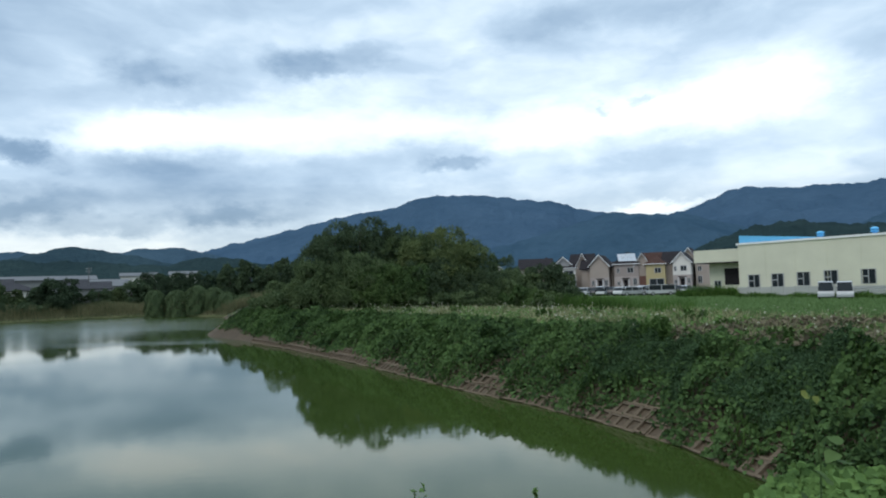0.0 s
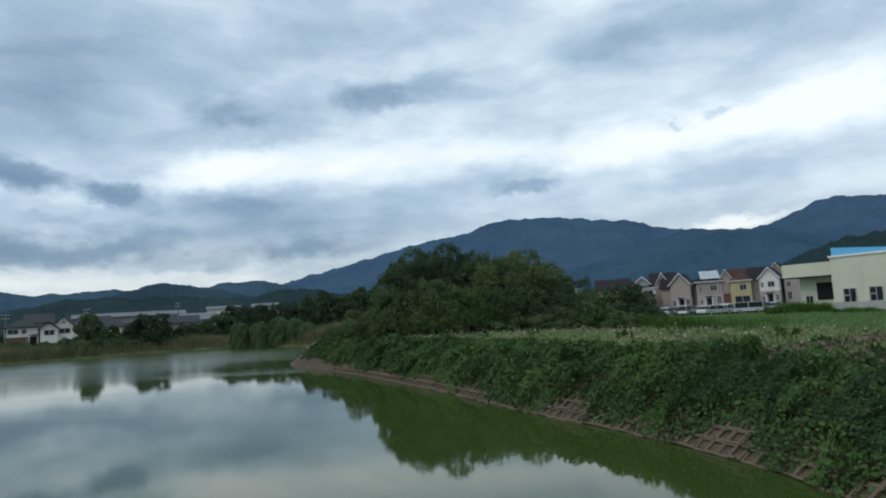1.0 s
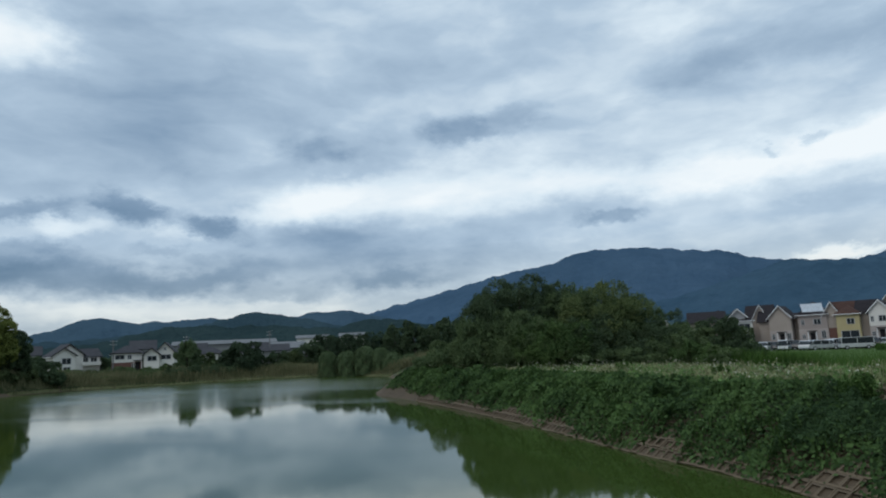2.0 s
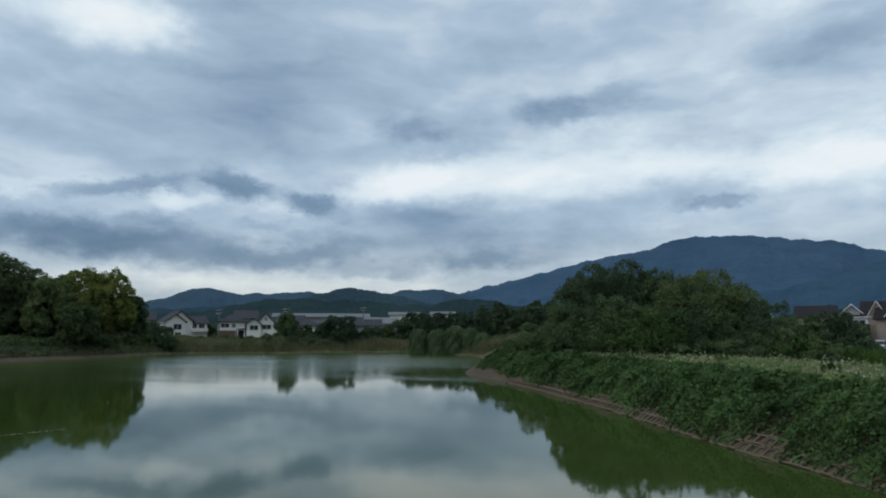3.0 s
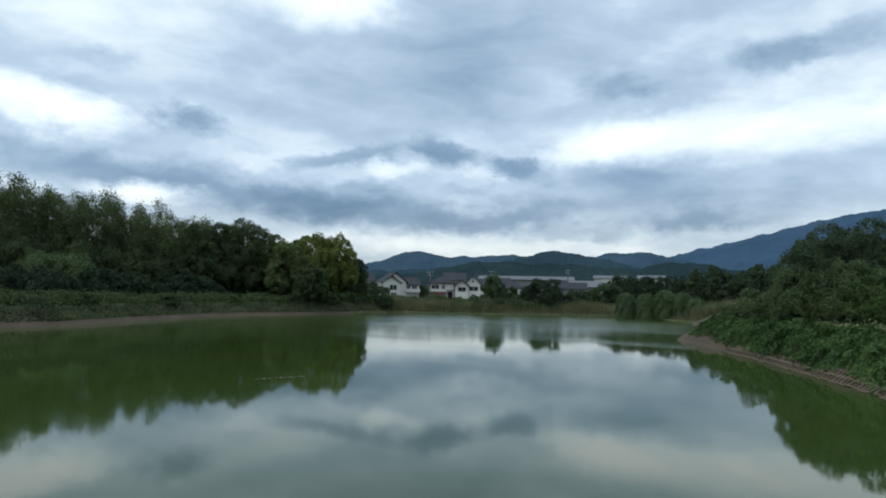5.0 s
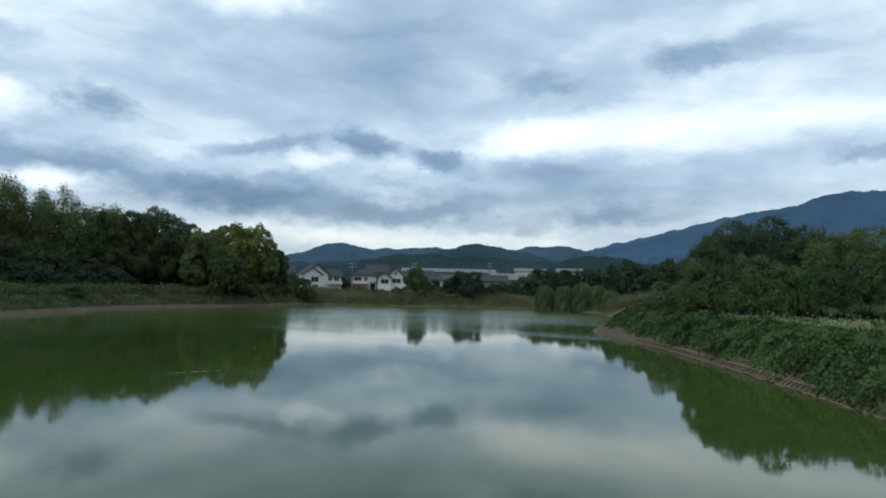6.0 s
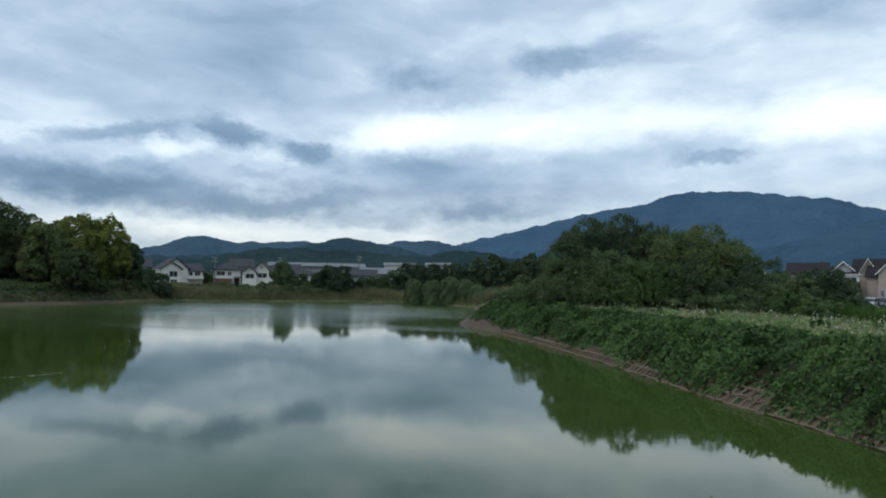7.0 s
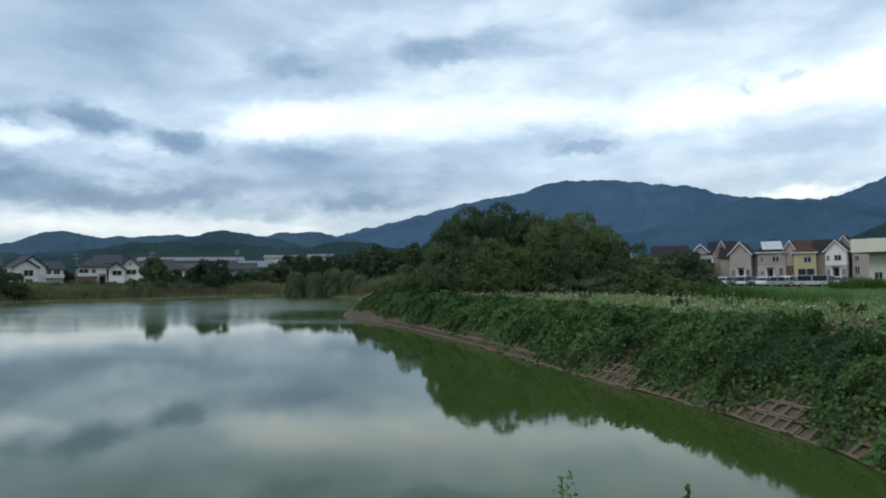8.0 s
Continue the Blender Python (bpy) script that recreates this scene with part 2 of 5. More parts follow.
BRICK_RED = plaster("reddish_siding", (0.15, 0.075, 0.06))
DARK_ROOF = material("dark_slate_roof", (0.030, 0.026, 0.028), (0.018, 0.016, 0.018), rough=0.85, gloss=0.1, scale=0.8, fine=12, bump=0.4)
GREY_ROOF = material("grey_tile_roof", (0.055, 0.055, 0.06), (0.035, 0.035, 0.04), rough=0.85, gloss=0.1, scale=0.8, fine=12, bump=0.4)
RED_ROOF = material("red_tile_roof", (0.080, 0.044, 0.034), (0.048, 0.028, 0.024), rough=0.85, gloss=0.1, scale=0.8, fine=12, bump=0.4)
METAL_ROOF = material("grey_metal_roof", (0.155, 0.16, 0.165), (0.105, 0.11, 0.115), rough=0.9, scale=0.2, fine=5, bump=0.2)
BLUE_METAL = material("sky_blue_metal", (0.15, 0.47, 0.74), (0.11, 0.40, 0.66), rough=0.4, scale=0.6, fine=12, bump=0.1)
TRIM = plaster("white_trim", (0.80, 0.79, 0.77))
GLASS = material("dark_window_glass", (0.025, 0.03, 0.035), (0.015, 0.02, 0.022), rough=0.12, bump=0.0, gloss=0.25)
ALU = material("aluminium_frame", (0.45, 0.45, 0.44), (0.36, 0.36, 0.36), rough=0.4, metal=0.6, bump=0.0)
# The pale reflection of the sky is put into the panels' base colour.
SOLAR = material("sky_pale_solar_panel", (0.70, 0.73, 0.76), (0.62, 0.66, 0.70), rough=0.15, scale=2, fine=8, bump=0.0, gloss=0.6)
CAR_WHITE = material("white_car_paint", (0.44, 0.45, 0.46), (0.36, 0.37, 0.38), rough=0.25, bump=0.0, gloss=0.6)
CAR_GREY = material("silver_car_paint", (0.36, 0.37, 0.38), (0.30, 0.31, 0.32), rough=0.25, metal=0.4, bump=0.0, gloss=0.6)
CAR_DARK = material("dark_car_paint", (0.03, 0.03, 0.035), (0.02, 0.02, 0.025), rough=0.2, bump=0.0, gloss=0.6)
TYRE = material("tyre_rubber", (0.02, 0.02, 0.02), rough=0.9, bump=0.1)
LAMP_GLASS = material("lamp_glass", (0.7, 0.7, 0.68), rough=0.1, bump=0.0, gloss=0.6)
POLE = material("pole_concrete", (0.15, 0.15, 0.15), rough=0.9, bump=0.2)
STEEL = material("galvanised_steel", (0.40, 0.41, 0.41), (0.3, 0.31, 0.31), rough=0.45, metal=0.5, bump=0.1)
BLOCK = plaster("grey_block_wall", (0.38, 0.38, 0.36))
DULL = plaster("dull_grey_cladding", (0.20, 0.205, 0.20))

WATER = bpy.data.materials.new("green_pond_water")
WATER.use_nodes = True
_n, _l = WATER.node_tree.nodes, WATER.node_tree.links
_b = _n["Principled BSDF"]
_place = _n.new("ShaderNodeTexCoord").outputs["Object"]
_murk, _rip, _swell = (_n.new("ShaderNodeTexNoise") for _ in range(3))
for _t, _s, _d in ((_murk, 0.06, 3.0), (_rip, 4.5, 3.0), (_swell, 0.35, 2.0)):
    _l.new(_place, _t.inputs["Vector"])
    _t.inputs["Scale"].default_value, _t.inputs["Detail"].default_value = _s, _d
_mix = _n.new("ShaderNodeMix")
_mix.data_type = "RGBA"
_l.new(_murk.outputs[0], _mix.inputs[0])
_mix.inputs["A"].default_value, _mix.inputs["B"].default_value = (0.027, 0.045, 0.009, 1), (0.035, 0.056, 0.012, 1)
_l.new(_mix.outputs["Result"], _b.inputs["Base Color"])
_b.inputs["IOR"].default_value = 1.33
# A breeze roughens the open far half of the pond; the near water and the inlet in the lee of the bank lie calm.
_axes = _n.new("ShaderNodeSeparateXYZ")
_l.new(_place, _axes.inputs[0])
_gust = _n.new("ShaderNodeMath")
_gust.operation = "MULTIPLY_ADD"
_l.new(_murk.outputs[0], _gust.inputs[0])
_gust.inputs[1].default_value = 24.0
_l.new(_axes.outputs[1], _gust.inputs[2])
_breeze = _n.new("ShaderNodeMapRange")
_breeze.interpolation_type = "SMOOTHSTEP"
_lee = _n.new("ShaderNodeMapRange")
_lee.interpolation_type = "SMOOTHSTEP"
_l.new(_axes.outputs[0], _lee.inputs["Value"])
_lee.inputs["From Min"].default_value, _lee.inputs["From Max"].default_value = -31.0, -17.0
_lee.inputs["To Min"].default_value, _lee.inputs["To Max"].default_value = 0.0, -26.0
_sheltered = _n.new("ShaderNodeMath")
_l.new(_gust.outputs[0], _sheltered.inputs[0])
_l.new(_lee.outputs[0], _sheltered.inputs[1])
_l.new(_sheltered.outputs[0], _breeze.inputs["Value"])
_breeze.inputs["From Min"].default_value, _breeze.inputs["From Max"].default_value = 22.0, 80.0
_breeze.inputs["To Min"].default_value, _breeze.inputs["To Max"].default_value = 0.036, 0.19
# Cat's paws: long thin patches of ripples.
_long = _n.new("ShaderNodeVectorMath")
_long.operation = "MULTIPLY"
_l.new(_place, _long.inputs[0])
_long.inputs[1].default_value = (0.035, 0.16, 1.0)
_paws, _patch, _rough = _n.new("ShaderNodeTexNoise"), _n.new("ShaderNodeMapRange"), _n.new("ShaderNodeMath")
_l.new(_long.outputs[0], _paws.inputs["Vector"])
_paws.inputs["Scale"].default_value, _paws.inputs["Detail"].default_value = 1.0, 2.0
_l.new(_paws.outputs[0], _patch.inputs["Value"])
_patch.inputs["From Min"].default_value, _patch.inputs["From Max"].default_value = 0.52, 0.72
_patch.inputs["To Min"].default_value, _patch.inputs["To Max"].default_value = 0.0, 0.08
_l.new(_breeze.outputs[0], _rough.inputs[0])
_l.new(_patch.outputs[0], _rough.inputs[1])
_l.new(_rough.outputs[0], _b.inputs["Roughness"])
_add = _n.new("ShaderNodeMath")
_l.new(_rip.outputs[0], _add.inputs[0])
_l.new(_swell.outputs[0], _add.inputs[1])
_bump = _n.new("ShaderNodeBump")
_bump.inputs["Strength"].default_value, _bump.inputs["Distance"].default_value = 0.3, 0.0018
_l.new(_add.outputs[0], _bump.inputs["Height"])
_l.new(_bump.outputs[0], _b.inputs["Normal"])


# ---- building helpers ----
def part(name, bm, mat, parent=None, label=""):
    """Links a bmesh as one mesh object under a thing or a part."""
    mesh = bpy.data.meshes.new(name)
    bm.to_mesh(mesh)
    bm.free()
    for m in mat if isinstance(mat, (list, tuple)) else (mat,):
        mesh.materials.append(m)
    ob = new(name, mesh)
    if parent:
        ob.parent = parent
    return tagged(ob, label)


def thing(name, x, y, z, rz, label, category, group=""):
    ob = new(name)
    ob.empty_display_size = 0.3
    ob.matrix_basis = pose(x, y, z, 0, 0, rz)
    return tagged(ob, label, category, group)


def box(bm, x0, x1, y0, y1, z0, z1):
    v = [bm.verts.new((x, y, z)) for x in (x0, x1) for y in (y0, y1) for z in (z0, z1)]
    for f in ((0, 1, 3, 2), (4, 6, 7, 5), (0, 4, 5, 1), (2, 3, 7, 6), (0, 2, 6, 4), (1, 5, 7, 3)):
        bm.faces.new([v[i] for i in f])
    return v


def boxed(x0, x1, y0, y1, z0, z1, bevel=0.0):
    bm = bmesh.new()
    box(bm, x0, x1, y0, y1, z0, z1)
    if bevel:
        bmesh.ops.bevel(bm, geom=list(bm.edges), offset=bevel, segments=2, affect="EDGES")
    bmesh.ops.recalc_face_normals(bm, faces=list(bm.faces))
    return bm


def tube(bm, a, b, r0, r1, sides=8):
    """A tapered stick from a to b."""
    a, b = Vector(a), Vector(b)
    q = (b - a).to_track_quat("Z", "Y")
    rings = []
    for p, r in ((a, r0), (b, r1)):
        rings.append([bm.verts.new(p + q @ Vector((r * math.cos(k * math.tau / sides), r * math.sin(k * math.tau / sides), 0))) for k in range(sides)])
    for k in range(sides):
        bm.faces.new((rings[0][k], rings[0][(k + 1) % sides], rings[1][(k + 1) % sides], rings[1][k]))
    bm.faces.new(rings[0][::-1])
    bm.faces.new(rings[1])


def prism(bm, outline, y0, y1):
    """An outline of (x, z) points drawn out from y0 to y1."""
    a = [bm.verts.new((x, y0, z)) for x, z in outline]
    b = [bm.verts.new((x, y1, z)) for x, z in outline]
    bm.faces.new(a)
    bm.faces.new(b[::-1])
    for i in range(len(outline)):
        j = (i + 1) % len(outline)
        bm.faces.new((a[j], a[i], b[i], b[j]))
    bmesh.ops.recalc_face_normals(bm, faces=list(bm.faces))


def mesh_from(name, verts, faces_flat, corners, mat):
    """A mesh of equal polygons from arrays."""
    mesh = bpy.data.meshes.new(name)
    n = len(faces_flat) // corners
    mesh.vertices.add(len(verts))
    mesh.vertices.foreach_set("co", np.asarray(verts, np.float32).ravel())
    mesh.loops.add(len(faces_flat))
    mesh.loops.foreach_set("vertex_index", np.asarray(faces_flat, np.int32))
    mesh.polygons.add(n)
    mesh.polygons.foreach_set("loop_start", np.arange(0, n * corners, corners, dtype=np.int32))
    mesh.update(calc_edges=True)
    mesh.materials.append(mat)
    return mesh


RNG = np.random.default_rng(7)


def unit(v):
    return v / np.maximum(np.linalg.norm(v, axis=1, keepdims=True), 1e-6)


def leaf_mesh(name, points, ways, sizes, mat, width=0.75, fold=0.18):
    """Leaves folded along the midrib: each grows from its point along a way that leans off its normal."""
    n = len(points)
    normals = unit(ways + RNG.normal(0, 0.45, (n, 3)))
    along = unit(np.cross(normals, RNG.normal(0, 1, (n, 3))))
    along[:, 2] -= 0.25
    along = unit(along)
    side = unit(np.cross(along, normals))
    s = np.asarray(sizes)[:, None]
    base, tip = points - along * s * 0.5, points + along * s * 0.5 - normals * s * fold * 0.6
    left = points - along * s * 0.08 + side * s * width * 0.5 + normals * s * fold
    right = points - along * s * 0.08 - side * s * width * 0.5 + normals * s * fold
    verts = np.stack([base, right, tip, left], 1).reshape(-1, 3)
    k = np.arange(n)[:, None] * 4
    return mesh_from(name, verts, (k + np.array([[0, 1, 2, 0, 2, 3]])).ravel(), 3, mat)


def ovate_mesh(name, points, ways, sizes, mat, width=0.9, fold=0.1, wild=0.45):
    """Broad pointed leaves with a creased midrib."""
    n = len(points)
    normals = unit(ways + RNG.normal(0, wild, (n, 3)))
    along = unit(np.cross(normals, RNG.normal(0, 1, (n, 3))))
    along[:, 2] -= 0.35
    along = unit(along - normals * (along * normals).sum(1, keepdims=True) * 0.6)
    side = unit(np.cross(along, normals))
    s = np.asarray(sizes)[:, None]
    outline = ((0, -0.42, 0), (0.40, -0.30, 0.6), (0.46, 0.08, 1), (0, 0.58, -1.2), (-0.46, 0.08, 1), (-0.40, -0.30, 0.6))
    verts = np.stack([points + s * (side * a * width + along * b + normals * c * fold) for a, b, c in outline], 1).reshape(-1, 3)
    k = np.arange(n)[:, None] * 6
    return mesh_from(name, verts, (k + np.array([[0, 1, 2, 3, 0, 3, 4, 5]])).ravel(), 4, mat)


def blade_mesh(name, roots, heights, widths, mat, lean=0.35):
    """Grass blades: a stiff lower half and a tip that bends over."""
    n = len(roots)
    turn = RNG.uniform(0, math.tau, n)
    out = np.stack([np.cos(turn), np.sin(turn), np.zeros(n)], 1)
    side = np.stack([-np.sin(turn + 0.7), np.cos(turn + 0.7), np.zeros(n)], 1) * widths[:, None] * 0.5
    h, bend = heights[:, None], (RNG.uniform(0.2, 1.0, n) * lean)[:, None]
    up = np.array([[0, 0, 1.0]])
    mid = roots + up * h * 0.6 + out * h * bend * 0.35
    tip = roots + up * h * (1 - 0.3 * bend) + out * h * bend
    verts = np.stack([roots - side, roots + side, mid + side * 0.8, mid - side * 0.8, tip], 1).reshape(-1, 3)
    k = np.arange(n)[:, None] * 5
    return mesh_from(name, verts, (k + np.array([[0, 1, 2, 0, 2, 3, 3, 2, 4]])).ravel(), 3, mat)


def smooth(a, b, v):
    t = np.clip((v - a) / (b - a), 0, 1)
    return t * t * (3 - 2 * t)


def lumps(x, y, size, seed=0.0):
    """Soft unevenness between 0 and 1 at about the given size."""
    u, v = np.asarray(x) / size + seed * 3.1, np.asarray(y) / size - seed * 1.7
    w = np.sin(u * 2.1 + 1.3 * np.sin(v * 1.7 + seed)) + np.sin(v * 2.6 + 1.1 * np.sin(u * 1.9)) + 0.6 * np.sin(u * 4.3 - v * 3.7 + seed)
    return np.clip(0.5 + w / 5.2, 0, 1)


def polar(az, d):
    """The place at an azimuth to the left of +y, in degrees, and a distance."""
    return -d * math.sin(radians(az)), d * math.cos(radians(az))


# ---- the pond and the ground ----
SHORE = np.array([
    (5.2, 7.4), (4.6, 10.2), (4.1, 12.6), (3.1, 15.0), (2.0, 17.2), (0.4, 19.8), (-3.4, 27.2), (-7.6, 34.5), (-12.6, 42.5), (-16.4, 47.6),
    (-17.6, 51.0), (-18.4, 58.0), (-21.0, 68.0), (-26.5, 82.0), (-31.8, 87.5), (-41.0, 95.5), (-50.0, 92.0), (-56.0, 85.5), (-63.0, 80.0),
    (-67.0, 74.0), (-66.5, 66.0), (-67.0, 58.0), (-68.0, 50.0), (-66.0, 42.0), (-61.0, 33.0), (-55.5, 24.0),
    (-55.5, 16.0), (-52.0, 4.0), (-25.0, 1.6), (-6.0, 3.0), (2.6, 4.6),
])


def off_shore(x, y):
    """Distance from the waterline: above nought on land, below on the water."""
    p = np.stack([np.ravel(x), np.ravel(y)], 1).astype(float)
    best, inside = np.full(len(p), 1e9), np.zeros(len(p), bool)
    for a, b in zip(SHORE, np.roll(SHORE, -1, 0)):
        e = b - a
        t = np.clip(((p - a) @ e) / (e @ e), 0, 1)
        best = np.minimum(best, np.hypot(*(p - a - t[:, None] * e).T))
        cross = (a[1] > p[:, 1]) != (b[1] > p[:, 1])
        at = a[0] + (p[:, 1] - a[1]) / (e[1] if abs(e[1]) > 1e-9 else 1e-9) * e[0]
        inside ^= cross & (p[:, 0] < at)
    return np.where(inside, -best, best).reshape(np.shape(x))


def shore_d(az):
    """Distance to the shore beyond the water along an azimuth."""
    d = np.arange(12, 130, 0.25)
    wet = off_shore(-d * math.sin(radians(az)), d * math.cos(radians(az))) < 0
    return float(d[wet].max()) if wet.any() else 0.0


def ground_z(x, y):
    x, y = np.asarray(x, float), np.asarray(y, float)
    s = off_shore(x, y)
    far_side = smooth(70, 84, y) * smooth(-20, -30, x)
    crest = 1.5 - 0.9 * far_side
    bank = crest * (1 - (1 - np.clip(s / 2.9, 0, 1)) ** 1.5)
    low = 0.35 + 0.55 * smooth(112, 150, np.hypot(x, y))
    drop = smooth(11, 24, s) * smooth(-24, -14, x)
    z = bank * (1 - drop) + low * drop
    z = z + (low + 0.5 - z) * smooth(22, 45, s) * (1 - smooth(-24, -14, x))
    z = z + 0.10 * (lumps(x, y, 2.3, 1) - 0.5) * smooth(1, 4, s) + 0.05 * (lumps(x, y, 0.7, 2) - 0.5) * smooth(0.2, 2, s)
    return np.where(s < 0, -np.minimum(1.4, -s * 0.5), z)


angles = np.radians(np.concatenate([np.arange(-42, 84, 0.4), np.arange(84, 318, 3.0)]))
radii = np.concatenate([np.arange(0.5, 62, 0.55), np.arange(62, 130, 0.8), 130 * 1.06 ** np.arange(0, 62)])
ga, gr = np.meshgrid(angles, radii)
gx, gy = -gr * np.sin(ga), gr * np.cos(ga)
gz = ground_z(gx, gy)
verts = np.concatenate([[[0, 0, float(ground_z(0.0, 0.0))]], np.stack([gx, gy, gz], -1).reshape(-1, 3)])
na, nr = len(angles), len(radii)
i, j = np.meshgrid(np.arange(nr - 1), np.arange(na), indexing="ij")
jn = (j + 1) % na
quads = 1 + np.stack([i * na + j, i * na + jn, (i + 1) * na + jn, (i + 1) * na + j], -1).reshape(-1, 4)
hub = np.stack([np.zeros(na, int), 1 + np.arange(na), 1 + (np.arange(na) + 1) % na, 1 + (np.arange(na) + 1) % na], -1)
mesh = mesh_from("ground", verts, quads[:, ::-1].ravel(), 4, TURF)
for m in (SOIL, PADDY, YARD):
    mesh.materials.append(m)
mid = verts[quads].mean(1)
ms = off_shore(mid[:, 0], mid[:, 1])
mr, mz = np.hypot(mid[:, 0], mid[:, 1]), np.degrees(np.arctan2(-mid[:, 0], mid[:, 1]))
kind = np.where(ms < (1.3 + 0.9 * lumps(mid[:, 0], mid[:, 1], 1.6, 5)) * np.where((mid[:, 1] > 80) & (mid[:, 0] < -24), 0.25, 1.0), 1, 0)
kind = np.where((ms > 26) & (mr < 122) & (mid[:, 0] > -5) & (mz > -60) & (mz < -8), 2, kind)
kind = np.where((mr > 126) & (mr < 175) & (mz < -6) & (mz > -40), 3, kind)
mesh.polygons.foreach_set("material_index", kind.astype(np.int32))
mesh.polygons.foreach_set("use_smooth", np.ones(len(quads), bool))
bmg = bmesh.new()
bmg.from_mesh(mesh)
bmg.verts.ensure_lookup_table()
for k in range(na):
    bmg.faces.new((bmg.verts[0], bmg.verts[1 + (k + 1) % na], bmg.verts[1 + k]))
bmesh.ops.recalc_face_normals(bmg, faces=list(bmg.faces))
bmg.to_mesh(mesh)
bmg.free()
ground = tagged(new("ground", mesh), "grassy ground with bare soil banks round the pond", "ground", kind="structure")

bm = bmesh.new()
bm.faces.new([bm.verts.new(p) for p in ((-80, -2, 0), (12, -2, 0), (12, 112, 0), (-80, 112, 0))])
tagged(part("water", bm, WATER), "still green pond water reflecting the cloudy sky", "water", kind="structure")


# ---- mountains ----
def ridge(name, label, dist, depth, first, step, heights, mat, rough, seed):
    """A wooded ridge: crest heights in metres at even steps of azimuth, falling towards the eye in spurs."""
    n_az, n_r = 360, 28
    az = np.linspace(first, first + step * (len(heights) - 1), n_az)
    pos = np.linspace(0, len(heights) - 1, n_az)
    k = np.clip(pos.astype(int), 0, len(heights) - 2)
    f = pos - k
    h = np.concatenate([[heights[0]], heights, [heights[-1]]])
    a, b, c, d = h[k], h[k + 1], h[k + 2], h[k + 3]
    crest = b + 0.5 * f * (c - a + f * (2 * a - 5 * b + 4 * c - d + f * (3 * (b - c) + d - a)))
    t = np.linspace(-0.5, 1, n_r)[:, None]
    shape = np.where(t > 0, (1 - t) ** 1.25, (1 + t * 2.0).clip(0, 1) ** 0.8)
    r = dist - depth * t + 0 * az[None]
    zaz = np.radians(az)[None] + 0 * t
    grid = np.stack([-r * np.sin(zaz), r * np.cos(zaz)], -1).reshape(-1, 2)
    big = np.array([noise.fractal(Vector((a / depth * 3.0 + seed, b / depth * 3.0, seed)), 1.0, 2.0, 5) for a, b in grid]).reshape(r.shape)
    small = np.array([noise.noise(Vector((a / dist * 55, b / dist * 55, seed + 9))) for a, b in grid]).reshape(r.shape)
    tiny = np.array([noise.noise(Vector((a / dist * 230, b / dist * 230, seed + 5))) for a, b in grid]).reshape(r.shape)
    below = np.sin(np.pi * np.clip(t, 0, 1)) ** 0.8
    z = crest[None] * shape + big * crest[None] * 0.22 * below + rough * (1.6 * small + 0.8 * big + 0.7 * tiny) - 6
    verts = np.stack([-r * np.sin(zaz), r * np.cos(zaz), z], -1).reshape(-1, 3)
    i, j = np.meshgrid(np.arange(n_r - 1), np.arange(n_az - 1), indexing="ij")
    q = np.stack([i * n_az + j, i * n_az + j + 1, (i + 1) * n_az + j + 1, (i + 1) * n_az + j], -1).reshape(-1)
    mesh = mesh_from(name, verts, q, 4, mat)
    mesh.polygons.foreach_set("use_smooth", np.ones(len(mesh.polygons), bool))
    return tagged(new(name, mesh), label, "mountain", kind="structure")


ridge("mountain_main", "wooded mountain with a broad rounded summit, coloured haze-blue", 3800, 1700, -20, 1.5, [325, 336, 347, 359, 372, 389, 415, 447, 459, 469, 488, 502, 508, 507, 501, 483, 448, 433, 418, 396, 375, 351, 325, 302, 280, 256, 230, 211, 195, 178, 162], HAZY_FAR_FOREST, 7.0, 1.0)
ridge("mountain_east", "long wooded mountain range, coloured blue-green with haze", 3000, 1300, -60, 1.5, [324, 329, 334, 339, 343, 348, 353, 358, 362, 367, 372, 372, 372, 372, 372, 370, 366, 361, 355, 349, 350, 351, 352, 363, 365, 352, 319, 292, 276, 260, 242, 224, 208, 192, 177, 161, 145], HAZY_FAR_FOREST, 6.0, 2.0)
ridge("foothill", "lower wooded foothills before the mountain", 2000, 900, -60, 1.5, [135, 138, 140, 143, 146, 148, 151, 153, 156, 157, 158, 160, 161, 162, 164, 165, 166, 162, 158, 136, 123, 127, 130, 135, 140, 155, 172, 190, 191, 194, 200, 199, 188, 169, 154, 140, 127, 116, 109, 104, 99, 96, 95, 90, 82, 75], HAZY_FOOT_FOREST, 4.0, 3.0)
ridge("hills_north", "low wooded hills on the horizon, coloured haze-blue", 2700, 900, 14, 1, [89, 102, 114, 127, 143, 154, 163, 177, 173, 174, 174, 165, 162, 160, 158, 157, 155, 160, 168, 164, 158, 155, 159, 151, 155, 167, 174, 167, 151, 136, 122, 115, 108, 101, 94, 94, 94, 94, 94, 94, 94, 93, 93, 92, 91, 91, 90, 90, 89], HAZY_MID_FOREST, 4.0, 4.0)
ridge("hills_near", "dark wooded low hills behind the village", 1300, 500, 12, 1, [54, 56, 58, 60, 61, 61, 60, 60, 59, 61, 63, 69, 75, 81, 86, 88, 92, 92, 87, 81, 76, 71, 69, 66, 63, 61, 59, 57, 54, 52, 50, 50, 49, 49, 49, 48, 48, 48, 47, 47, 47, 46, 46, 46, 45], HAZY_NEAR_FOREST, 2.5, 5.0)
